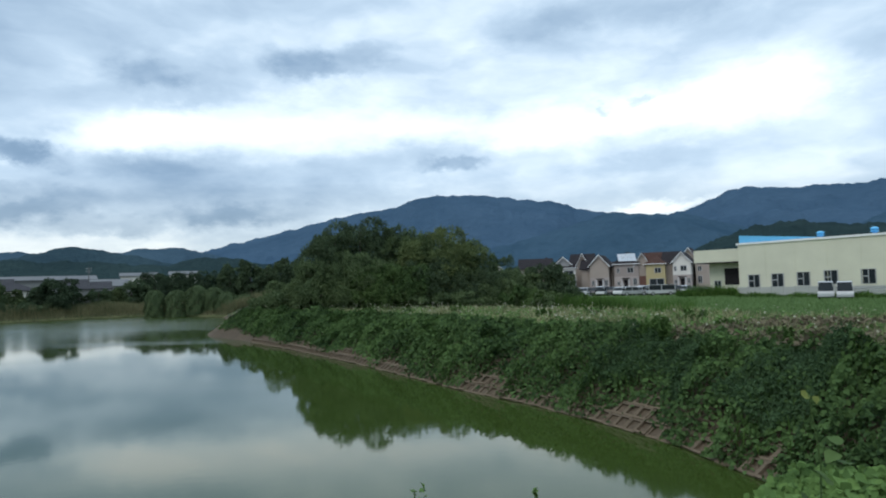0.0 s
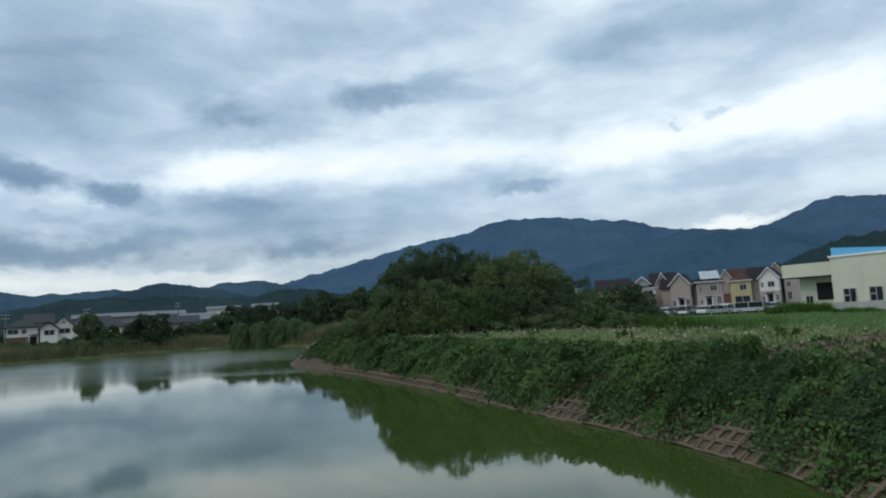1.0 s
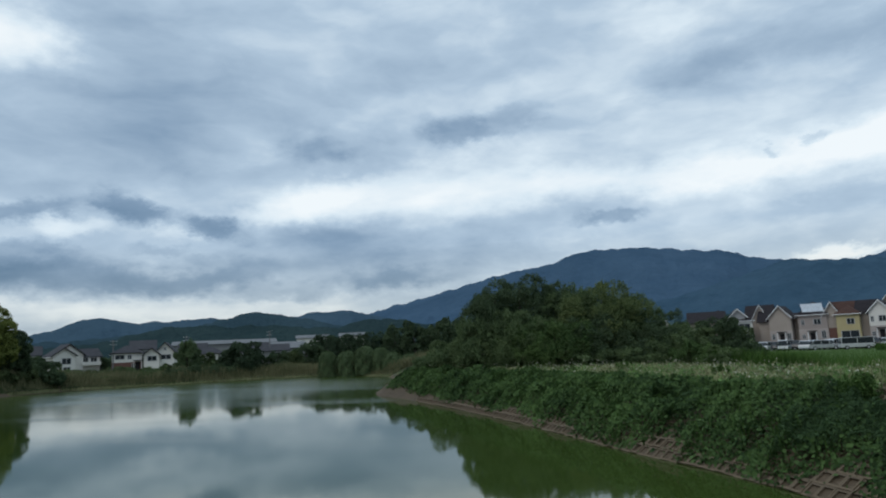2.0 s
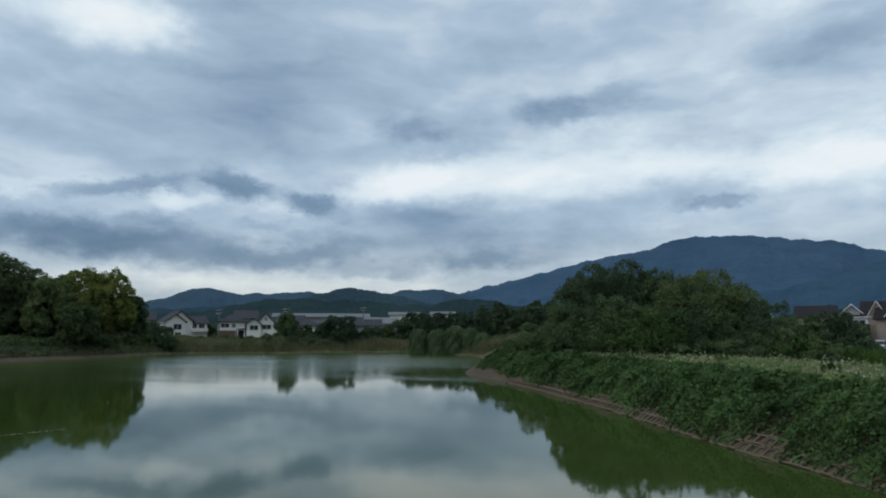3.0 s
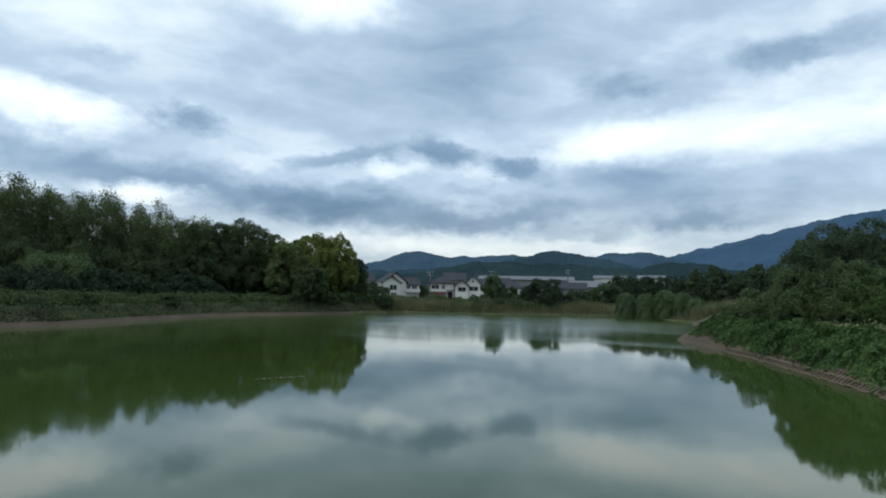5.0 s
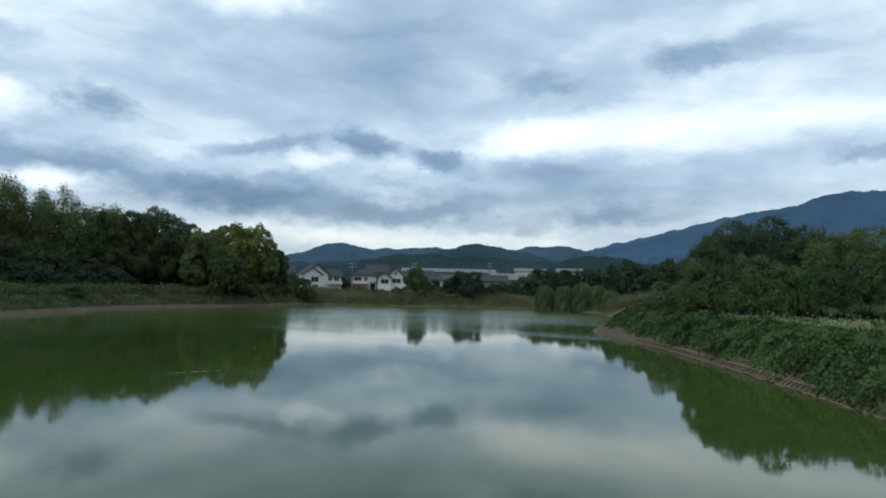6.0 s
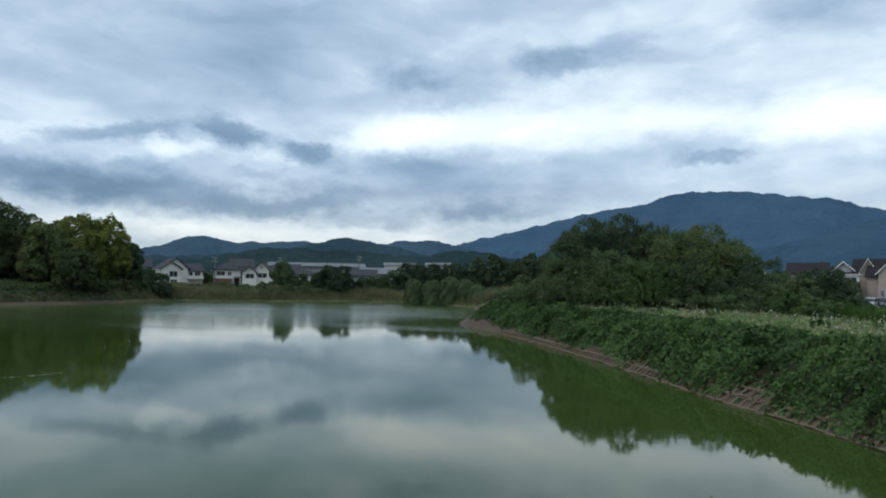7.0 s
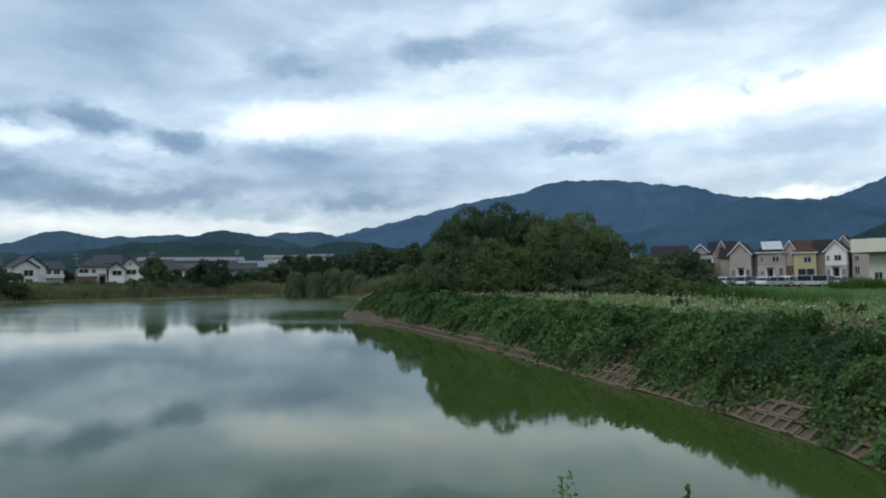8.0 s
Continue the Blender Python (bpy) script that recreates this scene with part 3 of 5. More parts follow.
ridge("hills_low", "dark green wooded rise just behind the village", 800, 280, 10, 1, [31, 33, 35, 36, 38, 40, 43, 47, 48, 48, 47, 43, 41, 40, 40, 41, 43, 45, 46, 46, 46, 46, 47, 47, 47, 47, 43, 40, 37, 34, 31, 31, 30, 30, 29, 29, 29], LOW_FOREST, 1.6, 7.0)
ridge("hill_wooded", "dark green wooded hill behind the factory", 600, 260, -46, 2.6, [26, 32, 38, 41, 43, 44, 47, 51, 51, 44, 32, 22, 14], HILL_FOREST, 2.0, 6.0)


# ---- plants ----
def sphere_ways(n):
    return unit(RNG.normal(0, 1, (n, 3)))


def crown_points(lobes, count, knobs=16):
    """Points and outward ways over a heap of lobes (centre, radii), each lobe a cluster of smaller knobs; none deep inside."""
    weights = np.array([r[0] * r[2] + r[0] * r[1] for _, r in lobes])
    centres, radii = np.array([c for c, _ in lobes]), np.array([r for _, r in lobes])
    bulge = sphere_ways(len(lobes) * knobs).reshape(len(lobes), knobs, 3)
    bulge[:, :, 2] = bulge[:, :, 2] * 0.8 + 0.2
    girth = RNG.uniform(0.26, 0.5, (len(lobes), knobs))
    share, pick = RNG.choice(len(lobes), count * 3, p=weights / weights.sum()), RNG.integers(0, knobs, count * 3)
    way = sphere_ways(count * 3)
    core = bulge[share, pick]
    way = unit(way + 0.7 * core)
    depth = 1 - 0.3 * RNG.random(count * 3) ** 2.0 + 0.06 * RNG.exponential(1.0, count * 3)
    points = centres[share] + radii[share] * (core * 0.72 + way * (girth[share, pick] * depth)[:, None])
    inside = np.full(count * 3, 9.0)
    for c, r in zip(centres, radii):
        inside = np.minimum(inside, np.linalg.norm((points - c) / r, axis=1))
    keep = np.flatnonzero(inside > 0.62)[:count]
    return points[keep], unit(way[keep] + np.array([0, 0, 0.25]))


def feathered(points, ways, each, reach):
    """Every point becomes a tapering plume of small leaves that grows outwards and up."""
    n = len(points)
    stem = unit(ways * np.array([1, 1, 0.6]) + np.array([0, 0, 0.35]) + RNG.normal(0, 0.3, (n, 3)))
    far = RNG.random((n, each)) * (reach * RNG.uniform(0.5, 1.3, n))[:, None]
    off = RNG.normal(0, 0.2 * reach, (n, each, 3)) * (1.15 - far / (1.35 * reach))[:, :, None]
    at = points[:, None] + stem[:, None] * (far - 0.35 * reach)[:, :, None] + off
    lean = unit(ways[:, None] + 1.2 * off / reach + np.zeros((n, each, 3)))
    return at.reshape(-1, 3), lean.reshape(-1, 3)


def tree(name, label, az, d, top, width, mat, count, leaf, category="tree", group="", trunk=True, lobes=9, low=0.22, seed=0, clump=0.45, plume=0.0, each=36):
    """A tree or shrub: tapered trunk, limbs and a crown of leaves heaped in lobes; top is its height above the water."""
    rnd = random.Random(seed * 131 + int(az * 10) + int(d))
    x, y = polar(az, d)
    z = float(ground_z(x, y)) - 0.05
    height = top - z
    ob = thing(name, x, y, z, rnd.uniform(0, 360), label, category, group)
    heap, half = [], width / 2
    crown0 = height * low
    for k in range(lobes):
        a, t = k * 2.4 + rnd.uniform(-0.4, 0.4), (k + 0.5) / lobes
        rise = crown0 + (height - crown0) * (0.12 + 0.70 * t) * rnd.uniform(0.9, 1.05)
        reach = half * (1.05 - 0.8 * clump) * math.sqrt(1 - (max(0.0, t - 0.3) / 0.82) ** 2) * rnd.uniform(0.85, 1.1)
        size = half * rnd.uniform(0.8, 1.2) * clump * (1 - 0.2 * t)
        tall = min(size * rnd.uniform(0.85, 1.2), (height - crown0) * 0.42)
        heap.append(((reach * math.cos(a), reach * math.sin(a), min(rise, height - tall)), (size, size, tall)))
    heap.append(((0, 0, crown0 + (height - crown0) * 0.45), (half * 0.75, half * 0.75, (height - crown0) * 0.45)))
    slim = 0.75
    points, ways = crown_points(heap, count if not plume else count // each)
    count = len(points)
    if plume:
        points, ways = feathered(points, ways, each, plume)
        slim = 0.48 if each > 20 else 0.7
        count = len(points)
    points[:, 2] = np.maximum(points[:, 2], 0.05)
    sizes = leaf * RNG.uniform(0.6, 1.35, count)
    crown = new("crown", leaf_mesh("crown", points, ways, sizes, mat, width=slim))
    crown.parent = ob
    if trunk:
        bm = bmesh.new()
        bend = Vector((rnd.uniform(-0.3, 0.3), rnd.uniform(-0.3, 0.3), height * 0.5))
        r = 0.018 * height + 0.05
        tube(bm, (0, 0, -0.1), bend, r, r * 0.6)
        tube(bm, bend, (bend.x * 1.5, bend.y * 1.5, height * 0.85), r * 0.6, r * 0.15)
        part("trunk", bm, BARK, ob)
        for c, s in heap[: min(5, lobes)]:
            bm = bmesh.new()
            tube(bm, bend * rnd.uniform(0.5, 1.0), c, r * 0.4, r * 0.08, 6)
            part("limb", bm, BARK, ob)
    return ob


def bamboo(az, d, top, seed):
    """A clump of bamboo: bare culms below, drooping leaf plumes above."""
    rnd = random.Random(seed)
    x, y = polar(az, d)
    z = float(ground_z(x, y)) - 0.05
    h = top - z
    ob = thing("bamboo_clump", x, y, z, 0, "tall grey-green bamboo clump with drooping leafy plumes", "bamboo", "bamboo grove")
    pts, ways = [], []
    for k in range(8):
        a, reach = rnd.uniform(0, math.tau), rnd.uniform(0.2, 3.0)
        foot = Vector((reach * math.cos(a), reach * math.sin(a), 0))
        tall = h * rnd.uniform(0.78, 1.0)
        head = foot + Vector((rnd.uniform(-1.3, 1.3), rnd.uniform(-1.3, 1.3), tall))
        bm = bmesh.new()
        tube(bm, foot, foot.lerp(head, 0.95), 0.055, 0.015, 6)
        part("culm", bm, BARK, ob)
        for spray in range(16):
            t = 1.0 - 0.06 * rnd.random() if spray < 2 else rnd.uniform(0.35, 0.98)
            turn, reach = rnd.uniform(0, math.tau), (0.15 if spray < 2 else rnd.uniform(0.3, 1.35) * (1.15 - 0.55 * t))
            at = foot.lerp(head, t) + Vector((reach * math.cos(turn), reach * math.sin(turn), -0.25 * reach))
            n = 64
            blob = RNG.normal(0, 1, (n, 3)) * np.array([0.42, 0.42, 0.34])
            blob[:, 2] -= 0.35 * np.hypot(blob[:, 0], blob[:, 1])
            pts.append(np.array(at)[None] + blob)
            ways.append(np.tile([[0.5 * math.cos(turn), 0.5 * math.sin(turn), 0.6]], (n, 1)) + 0.5 * blob)
    pts, ways = np.concatenate(pts), np.concatenate(ways)
    crown = new("crown", leaf_mesh("crown", pts, unit(ways), RNG.uniform(0.18, 0.36, len(pts)), BAMBOO, width=0.32))
    crown.parent = ob
    return ob


def stuff(name, mesh, label, category="plants"):
    return tagged(new(name, mesh), label, category, kind="stuff")


def scatter(count, x0, x1, y0, y1):
    return RNG.uniform(x0, x1, count), RNG.uniform(y0, y1, count)


# The bank by the dam: its line along the water, u metres from the near corner, and s metres up from the water.
BANK = SHORE[:10]
steps = np.hypot(*np.diff(BANK, axis=0).T)
BANK_U = np.concatenate([[0], np.cumsum(steps)])


def bank_place(u, s):
    c = np.clip(u, 1.0, BANK_U[-1] - 1.0)
    dx = np.interp(c + 1, BANK_U, BANK[:, 0]) - np.interp(c - 1, BANK_U, BANK[:, 0])
    dy = np.interp(c + 1, BANK_U, BANK[:, 1]) - np.interp(c - 1, BANK_U, BANK[:, 1])
    n = np.hypot(dx, dy)
    dx, dy = dx / n, dy / n
    x, y = np.interp(c, BANK_U, BANK[:, 0]) + (u - c) * dx, np.interp(c, BANK_U, BANK[:, 1]) + (u - c) * dy
    return x + s * dy, y - s * dx


# Kudzu hangs over the slope; here and there it leaves the foot bare.
def foot(u):
    """How far up the slope the leaves begin."""
    bare = -0.02 - 0.2 * smooth(6.0, 4.5, u) + 0.3 * lumps(u, 0 * u, 2.0, 3) + 0.34 * smooth(15, 30, u) + 0.34 * smooth(36, 44, u)
    for at, wide, deep in ((6.9, 0.8, 0.58), (4.6, 0.22, 0.45), (3.1, 0.28, 0.6), (12.7, 0.9, 0.5), (19.5, 1.5, 0.3), (24.0, 1.2, 0.25)):
        bare = bare + deep * np.exp(-(((u - at) / wide) ** 2))
    return bare


def drape(u, s):
    """Height of the leaf cover above the soil."""
    x, y = bank_place(u, s)
    h = 0.05 + 0.46 * lumps(x, y, 1.2, 4) ** 1.6 + 0.40 * lumps(x, y, 0.38, 6) ** 2
    return 0.08 + h * smooth(0, 0.5, s - foot(u)) * (1 - 0.7 * smooth(2.0, 3.2, s))


count = 135000
u = BANK_U[-1] * RNG.random(count) ** 1.25
s = RNG.uniform(-0.12, 5.0, count)
edge = 2.9 + 1.6 * (lumps(u, s, 1.5, 8) - 0.5) + 1.0 * smooth(6, 16, u)
keep = ((s > foot(u) + 0.12 * RNG.normal(0, 1, count)) | (RNG.random(count) < 0.03 * (u < 22))) & (RNG.random(count) > smooth(-0.4, 0.6, s - edge))
u, s = u[keep], s[keep]
x, y = bank_place(u, s)
z = np.maximum(ground_z(x, y), 0.0) + drape(u, s) * (1 - 0.75 * RNG.random(len(u)) ** 1.6) + 0.02
px, py = bank_place(u, s - 1.0)
ways = unit(np.stack([px - x, py - y, np.full(len(x), 0.9)], 1))
lean = np.stack([lumps(x, y, 0.6, 11) - 0.5, lumps(x, y, 0.6, 12) - 0.5, 0 * x], 1) * 2.0
stuff("kudzu_cover", ovate_mesh("kudzu_cover", np.stack([x, y, z], 1), unit(ways + lean), RNG.uniform(0.055, 0.14, len(x)) * (0.85 + 0.3 * smooth(8, 22, u)), KUDZU),
      "dense green kudzu vines hanging over the pond bank", "vines")
# Grass pushes up through the vines.
count = 7000
u, s = BANK_U[-1] * RNG.random(count) ** 1.2, RNG.uniform(0.1, 4.0, count)
x, y = bank_place(u, s)
keep = (lumps(x, y, 1.4, 41) * RNG.uniform(0.6, 1.0, count) > 0.42) & (s > foot(u) + 0.1)
x, y, u, s = x[keep], y[keep], u[keep], s[keep]
stuff("bank_grass", blade_mesh("bank_grass", np.stack([x, y, ground_z(x, y)], 1), drape(u, s) + RNG.uniform(0.05, 0.35, len(x)), RNG.uniform(0.012, 0.03, len(x)), GRASS, lean=0.8),
      "green grass pushing up through the vines", "grass")

# Dry grass and weeds on the crest behind.
count = 52000
u, s = RNG.uniform(-8, BANK_U[-1] + 8, count), 2.6 + 10.0 * RNG.random(count)
x, y = bank_place(u, s)
keep = RNG.random(count) < 0.25 + 0.75 * lumps(x, y, 1.8, 9)
x, y = x[keep], y[keep]
stuff("crest_grass", blade_mesh("crest_grass", np.stack([x, y, ground_z(x, y)], 1), RNG.uniform(0.12, 0.42, len(x)) * (0.5 + lumps(x, y, 1.1, 61)), RNG.uniform(0.015, 0.045, len(x)), DRY_GRASS, lean=0.9),
      "pale dry grass on the crest of the bank", "grass")
count = 12000
u, s = RNG.uniform(-7, 8.5, count), RNG.uniform(2.3, 8.0, count)
x, y = bank_place(u, s)
keep = lumps(x, y, 2.2, 13) > 0.4
x, y = x[keep], y[keep]
z = ground_z(x, y) + RNG.uniform(0.05, 0.4, len(x))
stuff("withered_weeds", leaf_mesh("withered_weeds", np.stack([x, y, z], 1), np.tile([[0, 0, 1.0]], (len(x), 1)), RNG.uniform(0.08, 0.17, len(x)), DEAD),
      "brown withered weeds on the crest of the bank", "weeds")

# Green creepers and taller weeds scattered over the crest.
count = 40000
u, s = RNG.uniform(-8, BANK_U[-1] + 4, count), 2.6 + 9.0 * RNG.random(count) ** 1.3
x, y = bank_place(u, s)
keep = lumps(x, y, 1.7, 51) * lumps(x, y, 0.6, 52) > 0.22
x, y = x[keep], y[keep]
z = ground_z(x, y) + RNG.uniform(0.03, 0.42, len(x)) * lumps(x, y, 0.9, 53)
stuff("crest_creepers", ovate_mesh("crest_creepers", np.stack([x, y, z], 1), np.tile([[-0.2, -0.4, 0.8]], (len(x), 1)), RNG.uniform(0.06, 0.14, len(x)), KUDZU_BRIGHT),
      "green creepers scattered over the crest of the bank", "vines")


def tall_weed(az, d, high, spread, mat, seed):
    """A clump of upright leafy stalks."""
    rnd = random.Random(seed)
    x, y = polar(az, d)
    ob = thing("tall_weed", x, y, float(ground_z(x, y)) - 0.02, rnd.uniform(0, 360), "upright clump of tall green weeds on the crest", "weed", "tall weeds on the crest")
    pts = []
    for k in range(9):
        a, r = rnd.uniform(0, math.tau), spread * rnd.random() ** 0.6
        foot_at = Vector((r * math.cos(a), r * math.sin(a), 0))
        head = foot_at * 1.4 + Vector((0, 0, high * rnd.uniform(0.7, 1.0)))
        bm = bmesh.new()
        tube(bm, foot_at, head, 0.012, 0.005, 5)
        part("stalk", bm, GRASS, ob)
        t = RNG.uniform(0.2, 1.0, 130)
        pts.append(np.array(foot_at)[None] + t[:, None] * np.array(head - foot_at)[None] + RNG.normal(0, 0.05 + 0.05 * high, (130, 3)) * (1.15 - t)[:, None])
    pts = np.concatenate(pts)
    leaves = new("foliage", leaf_mesh("foliage", pts, np.tile([[0, 0, 1.0]], (len(pts), 1)), RNG.uniform(0.05, 0.12, len(pts)), mat, width=0.4))
    leaves.parent = ob
    return ob


for k, (az, d, high, spread) in enumerate(((-16.9, 17.0, 0.85, 0.3), (-16.2, 17.6, 0.6, 0.4), (-22.5, 19.0, 0.5, 0.3), (-8.2, 27, 0.55, 0.3), (-1.0, 33, 0.6, 0.25), (-12.0, 30, 0.5, 0.35), (-27, 15.5, 0.5, 0.4), (3.5, 36, 0.5, 0.3), (-19.6, 24, 0.5, 0.4))):
    tall_weed(az, d, high, spread, KUDZU_BRIGHT, 60 + k)

# Seed heads and small pale flowers among the grass.
count = 2400
u, s = RNG.uniform(-6, BANK_U[-1], count), RNG.uniform(2.8, 10.0, count)
x, y = bank_place(u, s)
keep = lumps(x, y, 2.0, 71) > 0.5
x, y = x[keep], y[keep]
stuff("seed_heads", leaf_mesh("seed_heads", np.stack([x, y, ground_z(x, y) + RNG.uniform(0.25, 0.6, len(x))], 1), np.tile([[0, -0.5, 0.8]], (len(x), 1)), RNG.uniform(0.04, 0.09, len(x)), PALE),
      "pale seed heads among the dry grass", "flowers")


# ---- thicket on the bank ----
for az, d, top, wide, mat, n in (
    (9.2, 47, 7.2, 4.8, THICKET_DARK, 26000), (7.2, 48, 8.1, 6.0, THICKET_DARK, 30000), (4.4, 49, 7.8, 5.8, THICKET_DARK, 30000), (2.4, 48, 6.8, 5.8, THICKET, 28000),
    (0.4, 46.5, 7.0, 6.2, OLIVE, 30000), (-1.8, 46.5, 5.9, 5.0, THICKET, 26000), (9.7, 45, 4.9, 4.2, THICKET, 18000),
    (7.0, 45.2, 5.2, 5.2, THICKET, 20000), (4.2, 44.6, 4.5, 5.6, KUDZU_NEAR, 22000), (1.2, 45.2, 4.8, 5.4, THICKET_DARK, 20000), (-2.6, 45.2, 4.2, 4.6, THICKET_DARK, 20000),
):
    tree("thicket_tree", "dense dark green tree in an overgrown thicket", az, d, top, wide, mat, int(n * 1.8), 0.095, "tree", "thicket on the bank", lobes=16, low=0.02, clump=0.44, plume=0.26, each=7)
for az, d, top, wide, mat, n in (
    (12.0, 47, 3.6, 4.6, THICKET, 8000), (10.2, 46, 3.0, 4.0, THICKET, 7000), (7.5, 45, 3.0, 4.2, THICKET, 8000), (4.6, 44.5, 3.5, 4.6, KUDZU_NEAR, 8000), (1.6, 44, 2.8, 4.4, THICKET, 8000),
    (-1.2, 44, 2.7, 4.2, THICKET, 7000), (-3.9, 44.5, 3.4, 3.4, THICKET, 8000), (-5.1, 52, 4.4, 3.2, THICKET, 7000), (-5.8, 44, 2.9, 3.0, KUDZU_NEAR, 7000), (-5.3, 62, 6.0, 3.0, THICKET_DARK, 7000),
    (-6.6, 60, 4.9, 3.0, THICKET, 6000), (-6.6, 46, 3.9, 2.8, THICKET, 6000), (-7.7, 47, 4.5, 2.8, THICKET_DARK, 7000), (-8.9, 46, 4.5, 2.4, THICKET_DARK, 6000), (-9.7, 46.5, 4.0, 2.2, THICKET, 5000),
    (-8.2, 44, 2.5, 3.0, THICKET, 6000), (-10.2, 45.5, 2.7, 2.4, THICKET_DARK, 5000), (-10.9, 46, 2.1, 2.2, THICKET, 4000), (-11.8, 46, 1.7, 2.2, KUDZU_NEAR, 4000), (-12.6, 47, 1.5, 2.4, THICKET, 3000), (14.0, 50, 2.7, 3.6, THICKET, 6000),
):
    tree("shrub", "leafy green shrub at the foot of the thicket", az, d, top, wide, mat, int(n * 1.6), 0.105, "shrub", "shrubs on the bank", trunk=False, lobes=9, low=0.02, clump=0.42)

# ---- trees across the inlet and along the far shore ----
for az, d, top, wide, mat, n in (
    (12.0, 100, 7.6, 5.0, THICKET_DARK, 9000), (13.3, 97, 8.1, 3.6, THICKET_DARK, 8000), (14.5, 99, 7.2, 3.6, THICKET_DARK, 7000), (15.7, 98, 7.8, 4.2, THICKET_DARK, 8000), (17.2, 100, 7.4, 4.6, THICKET_DARK, 8000),
    (19.2, 112, 6.6, 7.0, NEAR_BLACK_LEAF, 9000), (21.2, 116, 6.4, 6.5, NEAR_BLACK_LEAF, 9000), (22.8, 122, 7.0, 6.0, NEAR_BLACK_LEAF, 8000), (24.4, 118, 5.6, 5.6, THICKET_DARK, 8000),
    (25.6, 112, 4.2, 3.6, BROADLEAF, 6000), (26.8, 111, 4.1, 4.0, THICKET_DARK, 6000), (29.4, 110, 5.7, 6.6, NEAR_BLACK_LEAF, 12000), (30.4, 112, 4.4, 4.0, THICKET_DARK, 6000),
    # Narrow trees at 39.75 and 36.55 are added for dark gaps between houses.
    (33.6, 112, 6.7, 3.8, DOME, 9000), (32.2, 115, 4.4, 3.4, BROADLEAF, 6000), (39.75, 180, 6.4, 3.0, THICKET_DARK, 3000), (36.55, 177, 6.2, 2.6, THICKET_DARK, 3000), (33.9, 182, 6.6, 4.0, THICKET_DARK, 3000), (43.2, 150, 4.4, 5.0, THICKET_DARK, 7000), (44.0, 145, 5.4, 5.0, THICKET_DARK, 7000), (42.8, 101, 2.7, 3.2, THICKET_DARK, 5000),
):
    tree("tree", "dark green tree by the far shore", az, d, top, wide, mat, int(n * 0.95), 0.24, "tree", "trees by the far shore", lobes=10, low=0.04, clump=0.46)
for k in range(13):
    az = 30.6 + k * 1.02 + 0.25 * (k % 2)
    tree("hedge_bush", "dull green bush before the white houses", az, 117 - (k % 3) * 3, 2.5 + 0.3 * math.sin(k * 1.9), 3.4 + (k % 3) * 0.5, THICKET if k % 2 else BROADLEAF, 3200, 0.24, "bush", "bushes before the houses", trunk=False, lobes=7, low=0.0, seed=k)


for k in range(9):
    az = 29.2 + k * 0.66
    tree("hedge_bush", "dark green bush among the reeds", az, shore_d(az) + 3.6 + (k % 2), 2.3 + 0.3 * math.sin(k * 2.3), 2.6 + (k % 3) * 0.4, THICKET_DARK, 3000, 0.16, "bush", "bushes among the reeds", trunk=False, lobes=7, low=0.0, seed=k + 30)


def vine_dome(az, d, top, wide, n):
    """A tree smothered in vines: a dense dome whose sides fall straight to the ground."""
    x, y = polar(az, d)
    z = max(float(ground_z(x, y)), 0.0) - 0.05
    h, r = top - z, wide / 2
    ob = thing("vine_dome", x, y, z, 0, "rounded vine-covered bush standing at the water's edge", "bush", "rounded bushes at the water")
    turn, t = RNG.uniform(0, math.tau, n), RNG.random(n)
    up = t * (h + r * 0.4)
    wall = up < h - r
    bow = np.clip((up - (h - r)) / (1.4 * r), 0, 1) * math.pi / 2
    rad = np.where(wall, r, r * np.cos(bow)) * (0.96 + 0.11 * np.sin(turn * 3 + az * 7 + up * 1.3) + 0.07 * np.sin(turn * 7 - up * 3.1) - 0.16 * RNG.random(n) ** 2)
    zz = np.where(wall, up, h - r + r * np.sin(bow))
    pts = np.stack([rad * np.cos(turn), rad * np.sin(turn), zz], 1)
    ways = unit(np.stack([np.cos(turn) * np.cos(bow), np.sin(turn) * np.cos(bow), 0.25 + np.sin(bow)], 1))
    crown = new("crown", ovate_mesh("crown", pts, ways, RNG.uniform(0.1, 0.19, n), DOME, wild=0.28))
    crown.parent = ob
    bm = bmesh.new()
    tube(bm, (0, 0, -0.1), (0.1, 0, h * 0.7), 0.16, 0.06)
    part("trunk", bm, BARK, ob)
    return ob


for az, d, top, wide in ((22.9, 97.0, 3.6, 2.6), (21.3, 95.5, 3.5, 3.0), (19.8, 94.5, 4.0, 3.0), (18.6, 94, 3.7, 2.8), (17.6, 92, 3.0, 3.2), (16.3, 91, 2.7, 2.8)):
    vine_dome(az, d, top, wide, 5200)
for k in range(26):
    az, d = 14 + k * 1.25 + (k % 3) * 0.3, 205 + (k * 37) % 60
    tree("village_tree", "dark green tree among the village roofs", az, d, 5.6 + (k * 7) % 5 * 0.5, 6 + (k * 5) % 4, THICKET_DARK if k % 3 else THICKET, 2200, 0.5, "tree", "trees in the village", lobes=7, low=0.05, seed=k)

